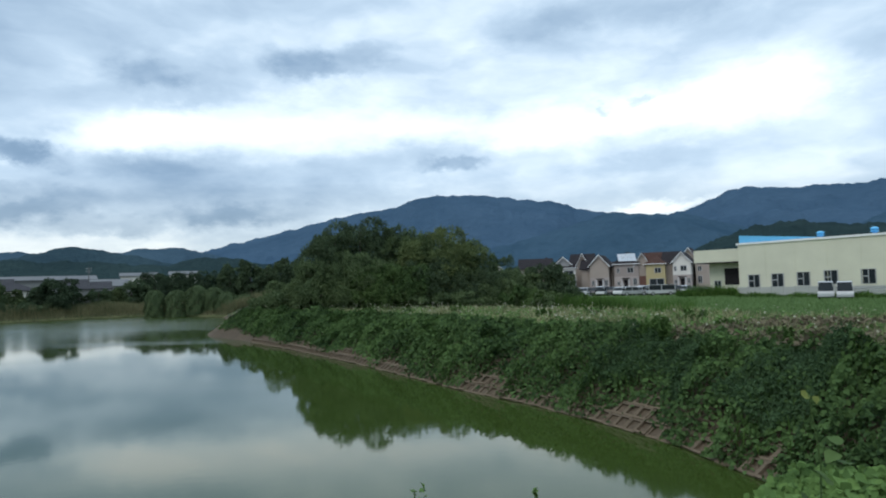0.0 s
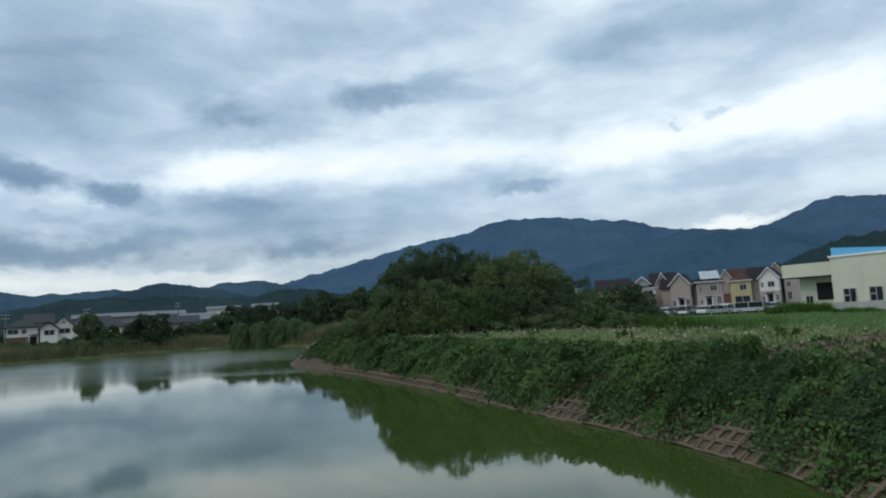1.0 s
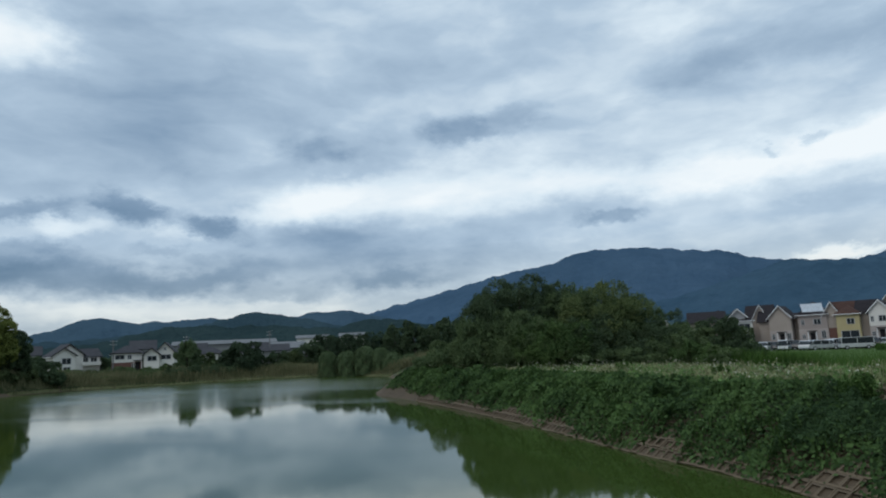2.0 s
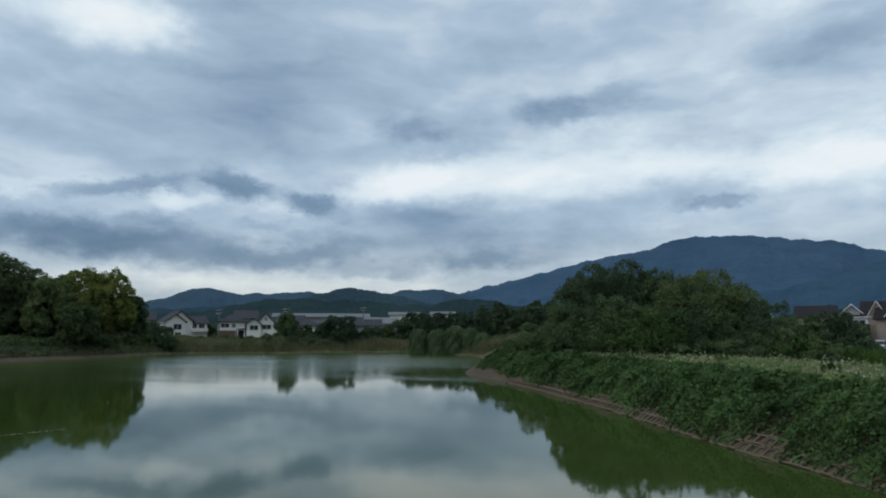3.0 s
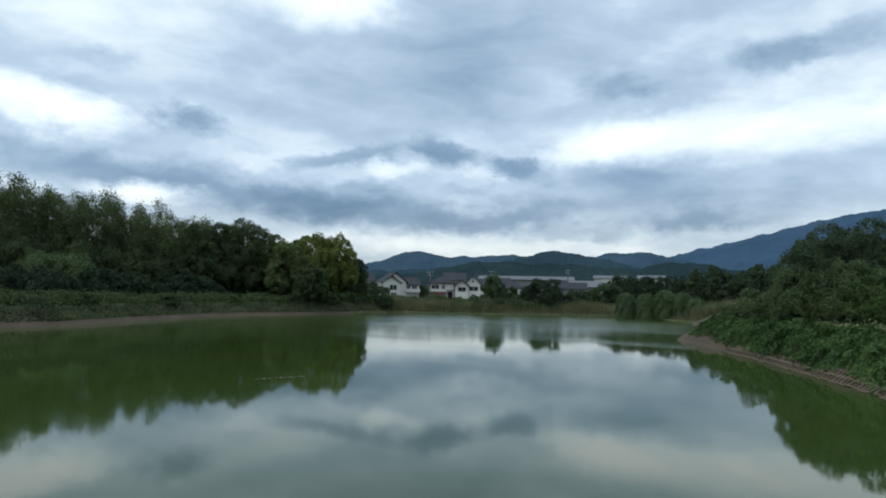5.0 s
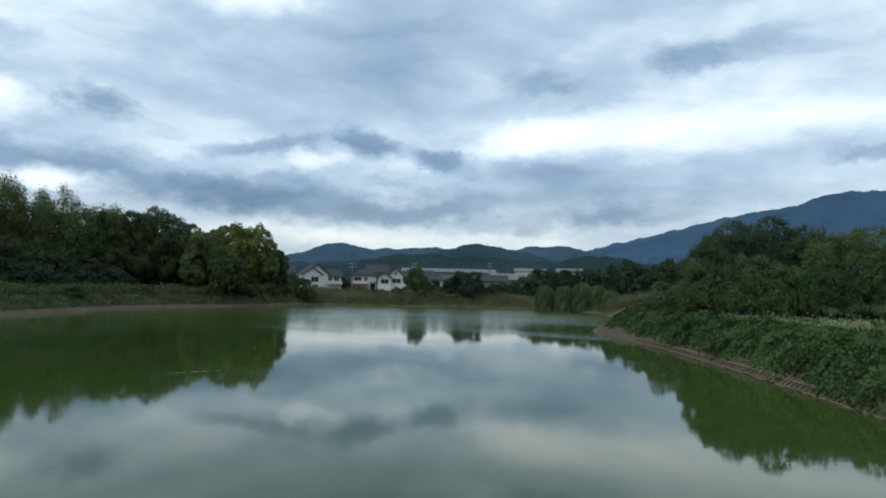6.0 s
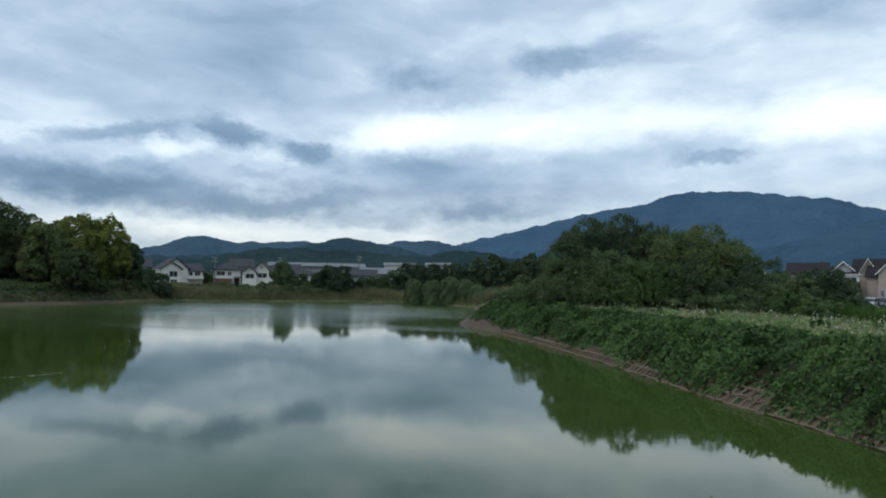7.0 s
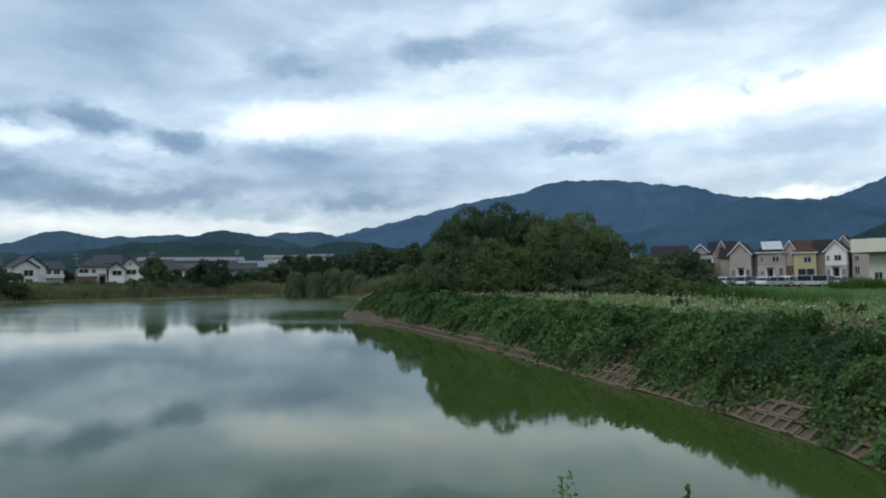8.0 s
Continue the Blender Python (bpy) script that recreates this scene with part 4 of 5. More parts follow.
# ---- trees along the west bank ----
k = 0
for az, d, top, wide, mat, n in (
    (45.0, 99, 8.8, 3.4, THICKET_DARK, 10000), (46.6, 97, 11.7, 5.8, YELLOWLEAF, 16000), (48.3, 97.5, 12.2, 6.0, YELLOWLEAF, 16000), (49.7, 104, 12.0, 4.2, THICKET_DARK, 9000),
    (50.5, 94, 10.0, 5.6, OLIVE, 15000), (48.6, 92, 6.6, 4.4, BROADLEAF, 10000), (52.2, 98, 11.9, 6.0, BROADLEAF, 15000), (54.0, 98, 13.2, 6.6, BROADLEAF, 18000), (55.9, 97, 13.1, 6.6, BROADLEAF, 18000),
    # Trees 104 to 105 m off are added to plug sky holes in the crowns.
    (57.6, 96, 12.0, 5.6, BROADLEAF, 15000), (51.4, 104, 10.4, 5.4, NEAR_BLACK_LEAF, 9000), (53.4, 105, 11.4, 6.4, NEAR_BLACK_LEAF, 9000), (47.4, 104, 10.6, 5.4, NEAR_BLACK_LEAF, 9000), (55.4, 105, 11.4, 6.4, NEAR_BLACK_LEAF, 9000), (59.4, 95, 10.4, 5.6, BROADLEAF, 13000), (61.4, 95, 8.2, 6.4, BROADLEAF, 11000),
    (64.0, 94, 8.0, 6.6, BROADLEAF, 11000), (66.8, 92, 8.4, 7.0, BROADLEAF, 11000), (70.0, 91, 8.4, 7.6, BROADLEAF, 11000), (72.8, 90, 9.0, 8.0, BROADLEAF, 11000), (67.2, 82, 6.5, 7.4, THICKET, 9000),
    # Backing row, added to block bright sky showing through the bamboo.
    (63.0, 104, 11.4, 7.0, NEAR_BLACK_LEAF, 8000), (66.4, 103, 11.8, 7.5, NEAR_BLACK_LEAF, 8000), (69.8, 102, 12.2, 7.5, NEAR_BLACK_LEAF, 8000), (73.2, 100, 12.4, 8.0, NEAR_BLACK_LEAF, 8000), (77.0, 98, 12.4, 9.0, NEAR_BLACK_LEAF, 8000),
):
    k += 1
    word = "broad tree with yellowing green leaves" if mat in (YELLOWLEAF, OLIVE) else "broad dark green tree"
    tree("tree", word + " on the west bank", az, d, top, wide, mat, int(n * 1.5), 0.2, "tree", "trees on the west bank", lobes=17, low=0.10, clump=0.46, seed=k)
for k in range(24):
    az = 56.5 + k * 0.86
    d = 103 - 3.5 * (k % 3) - 0.15 * k
    el = 4.9 + 2.2 * min(1, k / 9) + 0.55 * math.sin(k * 2.3) + (0.5 if k > 15 else 0)
    bamboo(az, d, 3 + d * math.tan(radians(el)), 40 + k)
for az, off, top, wide in ((44.6, 4.5, 3.2, 3.6), (46.0, 4.0, 3.0, 3.4), (47.4, 4.5, 2.9, 3.6), (51.0, 6, 2.5, 3.6), (55.0, 6, 2.5, 4.0), (60.0, 6, 2.4, 3.8), (66.0, 7, 2.6, 4.0), (71.0, 7, 2.8, 4.4), (73.6, 12, 4.0, 8.0)):
    tree("shrub", "low green shrub on the west bank", az, shore_d(az) + off, top, wide, UNDERGROWTH if az > 49 else BROADLEAF, 5000, 0.2, "shrub", "shrubs on the west bank", trunk=False, lobes=7, low=0.0)

# Bushes added to fill gaps; their near-black colour paints the shade below the canopies.
for k in range(15):
    az = 46.5 + k * 1.75
    tree("shrub", "bush added under the west bank's trees, coloured near-black for shade", az, shore_d(az) + 13 + (k % 3) * 2, 4.4 + 0.7 * math.sin(k * 2.1), 5.4, NEAR_BLACK_LEAF, 4600, 0.26, "shrub", "bushes under the trees", trunk=False, lobes=7, low=0.0, seed=k)

# Undergrowth above the bare soil of the west and far banks.
west = SHORE[17:28]
wu = np.concatenate([[0], np.cumsum(np.hypot(*np.diff(west, axis=0).T))])
count = 60000
u, s = RNG.uniform(0, wu[-1], count), 0.55 + 12 * RNG.random(count) ** 1.5
x, y = np.interp(u, wu, west[:, 0]), np.interp(u, wu, west[:, 1])
dx, dy = np.interp(u + 2, wu, west[:, 0]) - np.interp(u - 2, wu, west[:, 0]), np.interp(u + 2, wu, west[:, 1]) - np.interp(u - 2, wu, west[:, 1])
n = np.hypot(dx, dy)
x, y = x + s * dy / n, y - s * dx / n
s = s - 1.1 * lumps(u, 0 * u, 2.4, 81) * lumps(u, 0 * u, 0.9, 82)
z = ground_z(x, y) + (0.45 + 1.0 * lumps(x, y, 2.2, 21)) * RNG.random(count) ** 0.6 * smooth(0.7, 2.2, s)
stuff("bank_undergrowth", leaf_mesh("bank_undergrowth", np.stack([x, y, z], 1), np.tile([[0.3, -0.3, 0.8]], (count, 1)), RNG.uniform(0.12, 0.26, count), UNDERGROWTH),
      "green weeds and creepers along the west bank", "undergrowth")
north = SHORE[13:21]
nu = np.concatenate([[0], np.cumsum(np.hypot(*np.diff(north, axis=0).T))])
count = 34000
u, s = RNG.uniform(0, nu[-1], count), 0.6 + 7 * RNG.random(count)
x, y = np.interp(u, nu, north[:, 0]), np.interp(u, nu, north[:, 1])
dx, dy = np.interp(u + 2, nu, north[:, 0]) - np.interp(u - 2, nu, north[:, 0]), np.interp(u + 2, nu, north[:, 1]) - np.interp(u - 2, nu, north[:, 1])
n = np.hypot(dx, dy)
x, y = x + s * dy / n, y - s * dx / n
tall = RNG.uniform(1.0, 2.1, count) * (0.6 + 0.5 * lumps(x, y, 3.0, 23)) * smooth(0.2, 2.5, s)
stuff("reed_bed", blade_mesh("reed_bed", np.stack([x, y, ground_z(x, y)], 1), tall, RNG.uniform(0.03, 0.09, count), REED, lean=0.35),
      "tall pale green reeds along the far shore", "reeds")

# Low pale grass right at the far waterline.
count = 9000
u, s = RNG.uniform(0, nu[-1], count), 0.55 * RNG.random(count)
x, y = np.interp(u, nu, north[:, 0]), np.interp(u, nu, north[:, 1])
dx, dy = np.interp(u + 2, nu, north[:, 0]) - np.interp(u - 2, nu, north[:, 0]), np.interp(u + 2, nu, north[:, 1]) - np.interp(u - 2, nu, north[:, 1])
n = np.hypot(dx, dy)
x, y = x + s * dy / n, y - s * dx / n
stuff("shore_grass", blade_mesh("shore_grass", np.stack([x, y, np.maximum(ground_z(x, y), 0.0)], 1), RNG.uniform(0.06, 0.2, count), RNG.uniform(0.05, 0.1, count), DRY_GRASS, lean=0.9),
      "low pale grass along the far waterline", "grass")

# The field behind the bank, and tall grass at its edges.
count = 42000
az, d = RNG.uniform(-45, -8, count), 48 + 72 * RNG.random(count) ** 1.6
x, y = -d * np.sin(np.radians(az)), d * np.cos(np.radians(az))
keep = (off_shore(x, y) > 27) & (d < np.interp(az, (-45, -33, -23, -19), (74, 78, 92, 108)))
x, y, d = x[keep], y[keep], d[keep]
stuff("field_grass", blade_mesh("field_grass", np.stack([x, y, ground_z(x, y)], 1), RNG.uniform(0.2, 0.42, len(x)), 0.0016 * d, RICE, lean=0.5),
      "even green field grass beyond the bank", "grass")
count = 26000
az, d = RNG.uniform(-20, -7, count), RNG.uniform(43, 56, count)
x, y = -d * np.sin(np.radians(az)), d * np.cos(np.radians(az))
keep = (az > -14.2 - 1.0 * lumps(x, y, 3.0, 30)) | (RNG.random(count) < 0.1)
x, y = x[keep], y[keep]
stuff("tall_grass", blade_mesh("tall_grass", np.stack([x, y, ground_z(x, y)], 1), RNG.uniform(0.8, 1.7, len(x)), RNG.uniform(0.02, 0.05, len(x)), GRASS, lean=0.5),
      "tall green grass beside the field", "grass")
count = 9000
az, d = RNG.uniform(-36, -18.6, count), RNG.uniform(97, 100, count)
d = np.where(az < -23, d - 7.5 - (-az - 23) * 1.1, d)
x, y = -d * np.sin(np.radians(az)), d * np.cos(np.radians(az))
stuff("verge_grass", blade_mesh("verge_grass", np.stack([x, y, ground_z(x, y)], 1), RNG.uniform(0.25, 0.8, count) * (0.5 + 0.9 * lumps(x, y, 2.2, 77)) * (1 + 1.2 * (az > -23)), RNG.uniform(0.05, 0.12, count), GRASS, lean=0.8),
      "dark green weeds before the factory", "grass")

# Kudzu at the near corner and the weeds at the photographer's feet.
count = 24000
az, d = RNG.uniform(-50, -17, count), RNG.uniform(4.2, 9.5, count)
x, y = -d * np.sin(np.radians(az)), d * np.cos(np.radians(az))
bulge = smooth(-20, -29, az) * (0.5 + 0.6 * lumps(x, y, 1.1, 33))
z = np.maximum(ground_z(x, y), 0.1) + bulge * (0.35 + 0.65 * RNG.random(count) ** 0.5) * 0.95
keep = (RNG.random(count) < smooth(-22, -27, az) * smooth(-50, -45, az)) & (d > 4.2 + 0.9 * lumps(x, y, 0.8, 35))
pts = np.stack([x, y, z], 1)[keep]
stuff("kudzu_corner", ovate_mesh("kudzu_corner", pts, np.tile([[-0.3, -0.5, 0.8]], (len(pts), 1)), RNG.uniform(0.06, 0.135, len(pts)), KUDZU_BRIGHT, wild=0.6),
      "bright green kudzu leaves at the near corner", "vines")
# Dark fern-like growth in the hollow of the slope.
count = 26000
u, s = RNG.uniform(1.6, 9.0, count), RNG.uniform(0.5, 2.3, count)
x, y = bank_place(u, s)
keep = (lumps(x, y, 1.5, 91) > 0.5) & (s > foot(u) + 0.3)
x, y, u, s = x[keep], y[keep], u[keep], s[keep]
z = ground_z(x, y) + drape(u, s) * RNG.uniform(0.6, 1.0, len(x)) + 0.14 * RNG.random(len(x))
stuff("fern_patches", leaf_mesh("fern_patches", np.stack([x, y, z], 1), np.tile([[-0.7, -0.2, 0.5]], (len(x), 1)), RNG.uniform(0.05, 0.11, len(x)), FERN, width=0.4),
      "dark feathery ferns in the hollows of the bank", "ferns")


def weed(az, d, top, seed, full=1.0):
    """A slender stalk with paired leaflets."""
    rnd = random.Random(seed)
    x, y = polar(az, d)
    z = float(ground_z(x, y))
    ob = thing("weed", x, y, z, rnd.uniform(0, 360), "slender green weed with small paired leaves", "weed", "weeds at the near bank")
    h = top - z
    bm = bmesh.new()
    tube(bm, (0, 0, -0.03), (0.02, 0.01, h * 0.6), 0.006, 0.004, 6)
    tube(bm, (0.02, 0.01, h * 0.6), (0.03, 0.03, h), 0.004, 0.002, 6)
    part("stalk", bm, GRASS, ob)
    pts, ways = [], []
    for k in range(70):
        t = 1 - 0.3 * (k / 70) ** 1.3
        a = k * 2.4
        r = (0.012 + 0.05 * rnd.random()) * (0.4 + 1.6 * (1 - t) / 0.3) * full
        pts.append((0.03 * t + r * math.cos(a), 0.02 * t + r * math.sin(a), h * t + rnd.uniform(-0.01, 0.012)))
        ways.append((0.3 * math.cos(a), 0.3 * math.sin(a), 0.9))
    leaves = new("foliage", leaf_mesh("foliage", np.array(pts), unit(np.array(ways)), RNG.uniform(0.018, 0.036, len(pts)), KUDZU_BRIGHT, width=0.6))
    leaves.parent = ob
    return ob


weed(3.0, 2.35, 2.305, 1, 1.5)
weed(-6.1, 2.5, 2.255, 2, 0.15)


shoot = thing("kudzu_shoot", *polar(-27.6, 5.4), 0.9, 0, "kudzu shoot with a few large yellow-green leaves", "vine")
bm = bmesh.new()
tube(bm, (0, 0, 0), (0.05, 0.02, 0.8), 0.008, 0.006, 6)
tube(bm, (0.05, 0.02, 0.8), (-0.02, 0.0, 1.28), 0.006, 0.003, 6)
part("stem", bm, KUDZU_NEAR, shoot)
at = np.array([(0.08, 0.0, 0.45), (-0.05, 0.03, 0.55), (0.1, 0.05, 0.68), (0.0, -0.04, 0.75), (0.12, 0.0, 0.85), (0.16, 0.02, 0.95), (0.22, 0.02, 0.8)])
low_leaves = new("lower_foliage", ovate_mesh("lower_foliage", at, np.tile([[0.1, -0.6, 0.8]], (len(at), 1)), RNG.uniform(0.10, 0.15, len(at)), KUDZU_NEAR, wild=0.3))
low_leaves.parent = shoot
leaves = new("young_leaf", ovate_mesh("young_leaf", np.array([(-0.04, 0.0, 1.27), (0.03, 0.0, 1.24)]), np.array([[0.1, -0.8, 0.6], [-0.2, -0.8, 0.4]]), np.array([0.085, 0.06]), YELLOWLEAF, wild=0.1))
leaves.parent = shoot

# ---- buildings ----
def window(parent, x, z, w, h, y, frame_mat=ALU, mullions=1, crossbar=False):
    """A window on a wall that faces -y: frame, and panes set back in it."""
    ob = part("window", boxed(x - w / 2 - 0.06, x + w / 2 + 0.06, y - 0.05, y + 0.02, z - 0.06, z), frame_mat, parent)
    bm = bmesh.new()
    box(bm, x - w / 2 - 0.06, x + w / 2 + 0.06, y - 0.05, y + 0.02, z + h, z + h + 0.06)
    for k in range(mullions + 2):
        cx = x - w / 2 + k * w / (mullions + 1)
        t = 0.05 if 0 < k <= mullions else 0.06
        box(bm, cx - t, cx + t, y - 0.05, y + 0.02, z, z + h)
    if crossbar:
        box(bm, x - w / 2 + 0.06, x - 0.05, y - 0.045, y + 0.02, z + h * 0.48, z + h * 0.56)
    part("window_frame", bm, frame_mat, ob)
    for k in range(mullions + 1):
        a = x - w / 2 + k * w / (mullions + 1)
        part("pane", boxed(a + 0.05, a + w / (mullions + 1) - 0.05, y - 0.015, y + 0.01, z, z + h), GLASS, ob)
    return ob


def gable_roof(w, d, eaves, ridge_h, over=0.45, along="y", thick=0.16):
    """Two slopes with thickness; the ridge runs along y (gable to the front) or along x."""
    bm = bmesh.new()
    half, length = (w / 2, d) if along == "y" else (d / 2, w)
    slope = (ridge_h - eaves) / half
    e = half + over
    low = eaves - slope * over
    outline = [(-e, low), (0, ridge_h), (e, low), (e, low + thick), (0, ridge_h + thick), (-e, low + thick)]
    prism(bm, outline, -over, length + over)
    if along == "x":
        bmesh.ops.transform(bm, matrix=Matrix.Translation((-w / 2, d / 2, 0)) @ Matrix.Rotation(radians(-90), 4, "Z"), verts=bm.verts)
    return bm


def hip_roof(w, d, eaves, ridge_h, over=0.45):
    bm = bmesh.new()
    a, run = [(-w / 2 - over, -over), (w / 2 + over, -over), (w / 2 + over, d + over), (-w / 2 - over, d + over)], min(w, d) / 2
    low = [bm.verts.new((x, y, eaves - 0.15)) for x, y in a]
    rim = [bm.verts.new((x, y, eaves + 0.02)) for x, y in a]
    r0 = bm.verts.new((-w / 2 + run if w > d else 0, d / 2 if w > d else run, ridge_h))
    r1 = bm.verts.new((w / 2 - run if w > d else 0, d / 2 if w > d else d - run, ridge_h))
    bm.faces.new(low[::-1])
    for k in range(4):
        bm.faces.new((low[k], low[(k + 1) % 4], rim[(k + 1) % 4], rim[k]))
    if w > d:
        bm.faces.new((rim[0], rim[1], r1, r0)), bm.faces.new((rim[1], rim[2], r1)), bm.faces.new((rim[2], rim[3], r0, r1)), bm.faces.new((rim[3], rim[0], r0))
    else:
        bm.faces.new((rim[0], rim[1], r0)), bm.faces.new((rim[1], rim[2], r1, r0)), bm.faces.new((rim[2], rim[3], r1)), bm.faces.new((rim[3], rim[0], r0, r1))
    bmesh.ops.recalc_face_normals(bm, faces=list(bm.faces))
    return bm


def module(ob, x, y, w, d, eaves, ridge_h, walls, roof, style="gable", lower=None, windows=(), door=None, trim=TRIM):
    """One block of a house, its front facing -y: walls, roof, rakes, windows (x, z, width, height) and door."""
    def shift(o):
        o.matrix_basis = Matrix.Translation((x, y, 0))
        return o

    bm = bmesh.new()
    if style == "gable":
        prism(bm, [(-w / 2, 0), (w / 2, 0), (w / 2, eaves), (0, ridge_h), (-w / 2, eaves)], 0, d)
    else:
        box(bm, -w / 2, w / 2, 0, d, 0, eaves)
        bmesh.ops.recalc_face_normals(bm, faces=list(bm.faces))
    wall = shift(part("wall", bm, walls, ob))
    if style == "side":
        bm = bmesh.new()
        prism(bm, [(0, eaves), (d / 2, ridge_h), (d, eaves)], -w / 2, w / 2)
        bmesh.ops.transform(bm, matrix=Matrix.Rotation(radians(90), 4, "Z"), verts=bm.verts)
        shift(part("gable_wall", bm, walls, ob))
    if lower:
        shift(part("lower_wall", boxed(-w / 2 - 0.04, w / 2 + 0.04, -0.04, d + 0.04, 0, eaves * 0.48), lower, ob, "lower storey in another tone"))
        shift(part("storey_band", boxed(-w / 2 - 0.06, w / 2 + 0.06, -0.07, d + 0.06, eaves * 0.48, eaves * 0.48 + 0.1), lower, ob))
    if style == "hip":
        shift(part("roof", hip_roof(w, d, eaves, ridge_h), roof, ob))
        shift(part("fascia", boxed(-w / 2 - 0.48, w / 2 + 0.48, -0.49, -0.452, eaves - 0.14, eaves), trim, ob))
    else:
        shift(part("roof", gable_roof(w, d, eaves, ridge_h, along="x" if style == "side" else "y"), roof, ob))
    if style == "side":
        slope, e = (ridge_h - eaves) / (d / 2), d / 2 + 0.45
        for side in (-1, 1):
            for sgn in (-1, 1):
                bm = bmesh.new()
                prism(bm, [(d / 2 + sgn * e, eaves - slope * 0.45 - 0.12), (d / 2, ridge_h - 0.1), (d / 2, ridge_h + 0.12), (d / 2 + sgn * e, eaves - slope * 0.45 + 0.12)], -0.04, 0.04)
                bmesh.ops.transform(bm, matrix=Matrix.Translation((side * (w / 2 + 0.495), 0, 0)) @ Matrix.Rotation(radians(90), 4, "Z"), verts=bm.verts)
                shift(part("bargeboard", bm, roof, ob))
    if style == "gable":
        slope, e = (ridge_h - eaves) / (w / 2), w / 2 + 0.45
        for sgn in (-1, 1):
            bm = bmesh.new()
            low = eaves - slope * 0.45
            prism(bm, [(sgn * e, low - 0.04), (0, ridge_h - 0.04), (0, ridge_h + 0.18), (sgn * e, low + 0.18)], -0.53, -0.455)
            shift(part("bargeboard", bm, trim, ob))
    for wx, wz, ww, wh in windows:
        shift(window(ob, wx, wz, ww, wh, -0.045 if lower and wz < eaves * 0.47 else 0.0, ALU))
    if door is not None:
        shift(part("door", boxed(door - 0.45, door + 0.45, -0.11, -0.045, 0.1, 2.15), DARK_ROOF, ob, "dark entrance door"))
        shift(part("porch_roof", boxed(door - 0.9, door + 0.9, -0.95, 0.0, 2.45, 2.6), roof, ob))
        for px in (door - 0.8, door + 0.8):
            shift(part("porch_post", boxed(px - 0.07, px + 0.07, -0.9, -0.76, 0, 2.45), TRIM, ob))
    shift(part("gutter", boxed(-w / 2 - 0.5, -w / 2 - 0.4, -0.4, d + 0.4, eaves - 0.4, eaves - 0.3), TRIM, ob))
    return wall


def house(label, az, dist, group, turn=0.0):
    x, y = polar(az, dist)
    return thing("house", x, y, float(ground_z(x, y)) - 0.05, az + turn, label, "house", group)


G = "houses beyond the field"
D = 168
h = house("cream house with a dark side-gabled roof half hidden by shrubs", -7.60, D, G)
module(h, 0, 0, 7.5, 8, 5.6, 7.9, BEIGE, DARK_ROOF, "side", windows=((1.9, 3.6, 1.4, 1.1), (-1.9, 3.6, 1.4, 1.1)))
h = house("white and grey house with a dark roof and small white gable", -10.20, D - 4, G, 6)
module(h, -0.3, 0, 4.2, 8, 5.4, 6.4, WHITE_WALL, DARK_ROOF, "hip", GREY_WALL, ((0.5, 3.4, 2.2, 1.3), (0.7, 0.3, 2.2, 2.1)))
module(h, -1.0, 0.6, 3.2, 6, 6.4, 7.9, GREY_WALL, DARK_ROOF, "gable")
h = house("beige house with a steep dark gabled roof behind its neighbour", -11.20, D + 5, G, -8)
module(h, 0.0, 1.5, 5.2, 8, 6.0, 9.0, BEIGE, DARK_ROOF, "side")
module(h, 0.6, 0.0, 3.2, 5, 6.0, 8.9, BEIGE, DARK_ROOF, "gable")
h = house("beige house with a dark gabled roof, white trim and porch", -12.60, D, G, -10)
module(h, 0.3, 0, 4.4, 9, 5.8, 8.2, BEIGE, DARK_ROOF, "gable", PALE_PINK, ((-1.5, 1.0, 0.6, 1.1), (1.6, 1.0, 0.7, 1.2)), 0.2)
module(h, -2.9, 1.5, 2.6, 6, 5.2, 7.6, BEIGE, DARK_ROOF, "side")
solar_house = house("greyish pink house with dark hipped roof and solar panels", -14.85, D, G, -8)
module(solar_house, 0, 0, 5.6, 8.5, 6.0, 8.9, PINK_GREY, DARK_ROOF, "hip", PALE_PINK, ((0.9, 3.9, 1.4, 1.1), (-1.9, 3.9, 0.6, 1.0), (1.9, 0.9, 0.8, 1.6), (-1.9, 1.0, 0.6, 0.8)), -0.2)
module(solar_house, -3.4, 2.5, 1.6, 5, 5.6, 6.6, BEIGE, DARK_ROOF, "side")
pitch = (8.9 - 6.02) / (2.8 + 0.45)
bm = bmesh.new()
for r in range(2):
    for c in range(4):
        y0, x0 = 0.1 + r * 1.05, -1.75 + c * 1.05 - r * 0.35
        v = [bm.verts.new((a, b, 6.02 + (b + 0.45) * pitch + 0.1)) for a, b in ((x0, y0), (x0 + 1.03, y0), (x0 + 1.03 - 0.3, y0 + 1.03), (x0 - 0.3, y0 + 1.03))]
        bm.faces.new(v)
bmesh.ops.solidify(bm, geom=list(bm.faces), thickness=0.04)
part("solar_panels", bm, SOLAR, solar_house, "solar panels with pale sky reflection in their colour")
h = house("yellow house with a red tiled roof and a garage", -16.95, D - 2, G, -6)
module(h, 0.4, 0, 4.2, 8, 5.7, 7.5, YELLOW, RED_ROOF, "hip", YELLOW, ((0.5, 3.6, 1.4, 1.1), (0.2, 0.2, 3.2, 2.0)))
module(h, -2.7, 1.6, 3.0, 7, 5.9, 8.3, BEIGE, RED_ROOF, "gable", BRICK_RED)
module(h, 0.2, 4.0, 6.4, 5, 6.0, 8.4, BEIGE, RED_ROOF, "side")
h = house("white house with a dark gabled roof", -19.00, D - 2, G, -8)
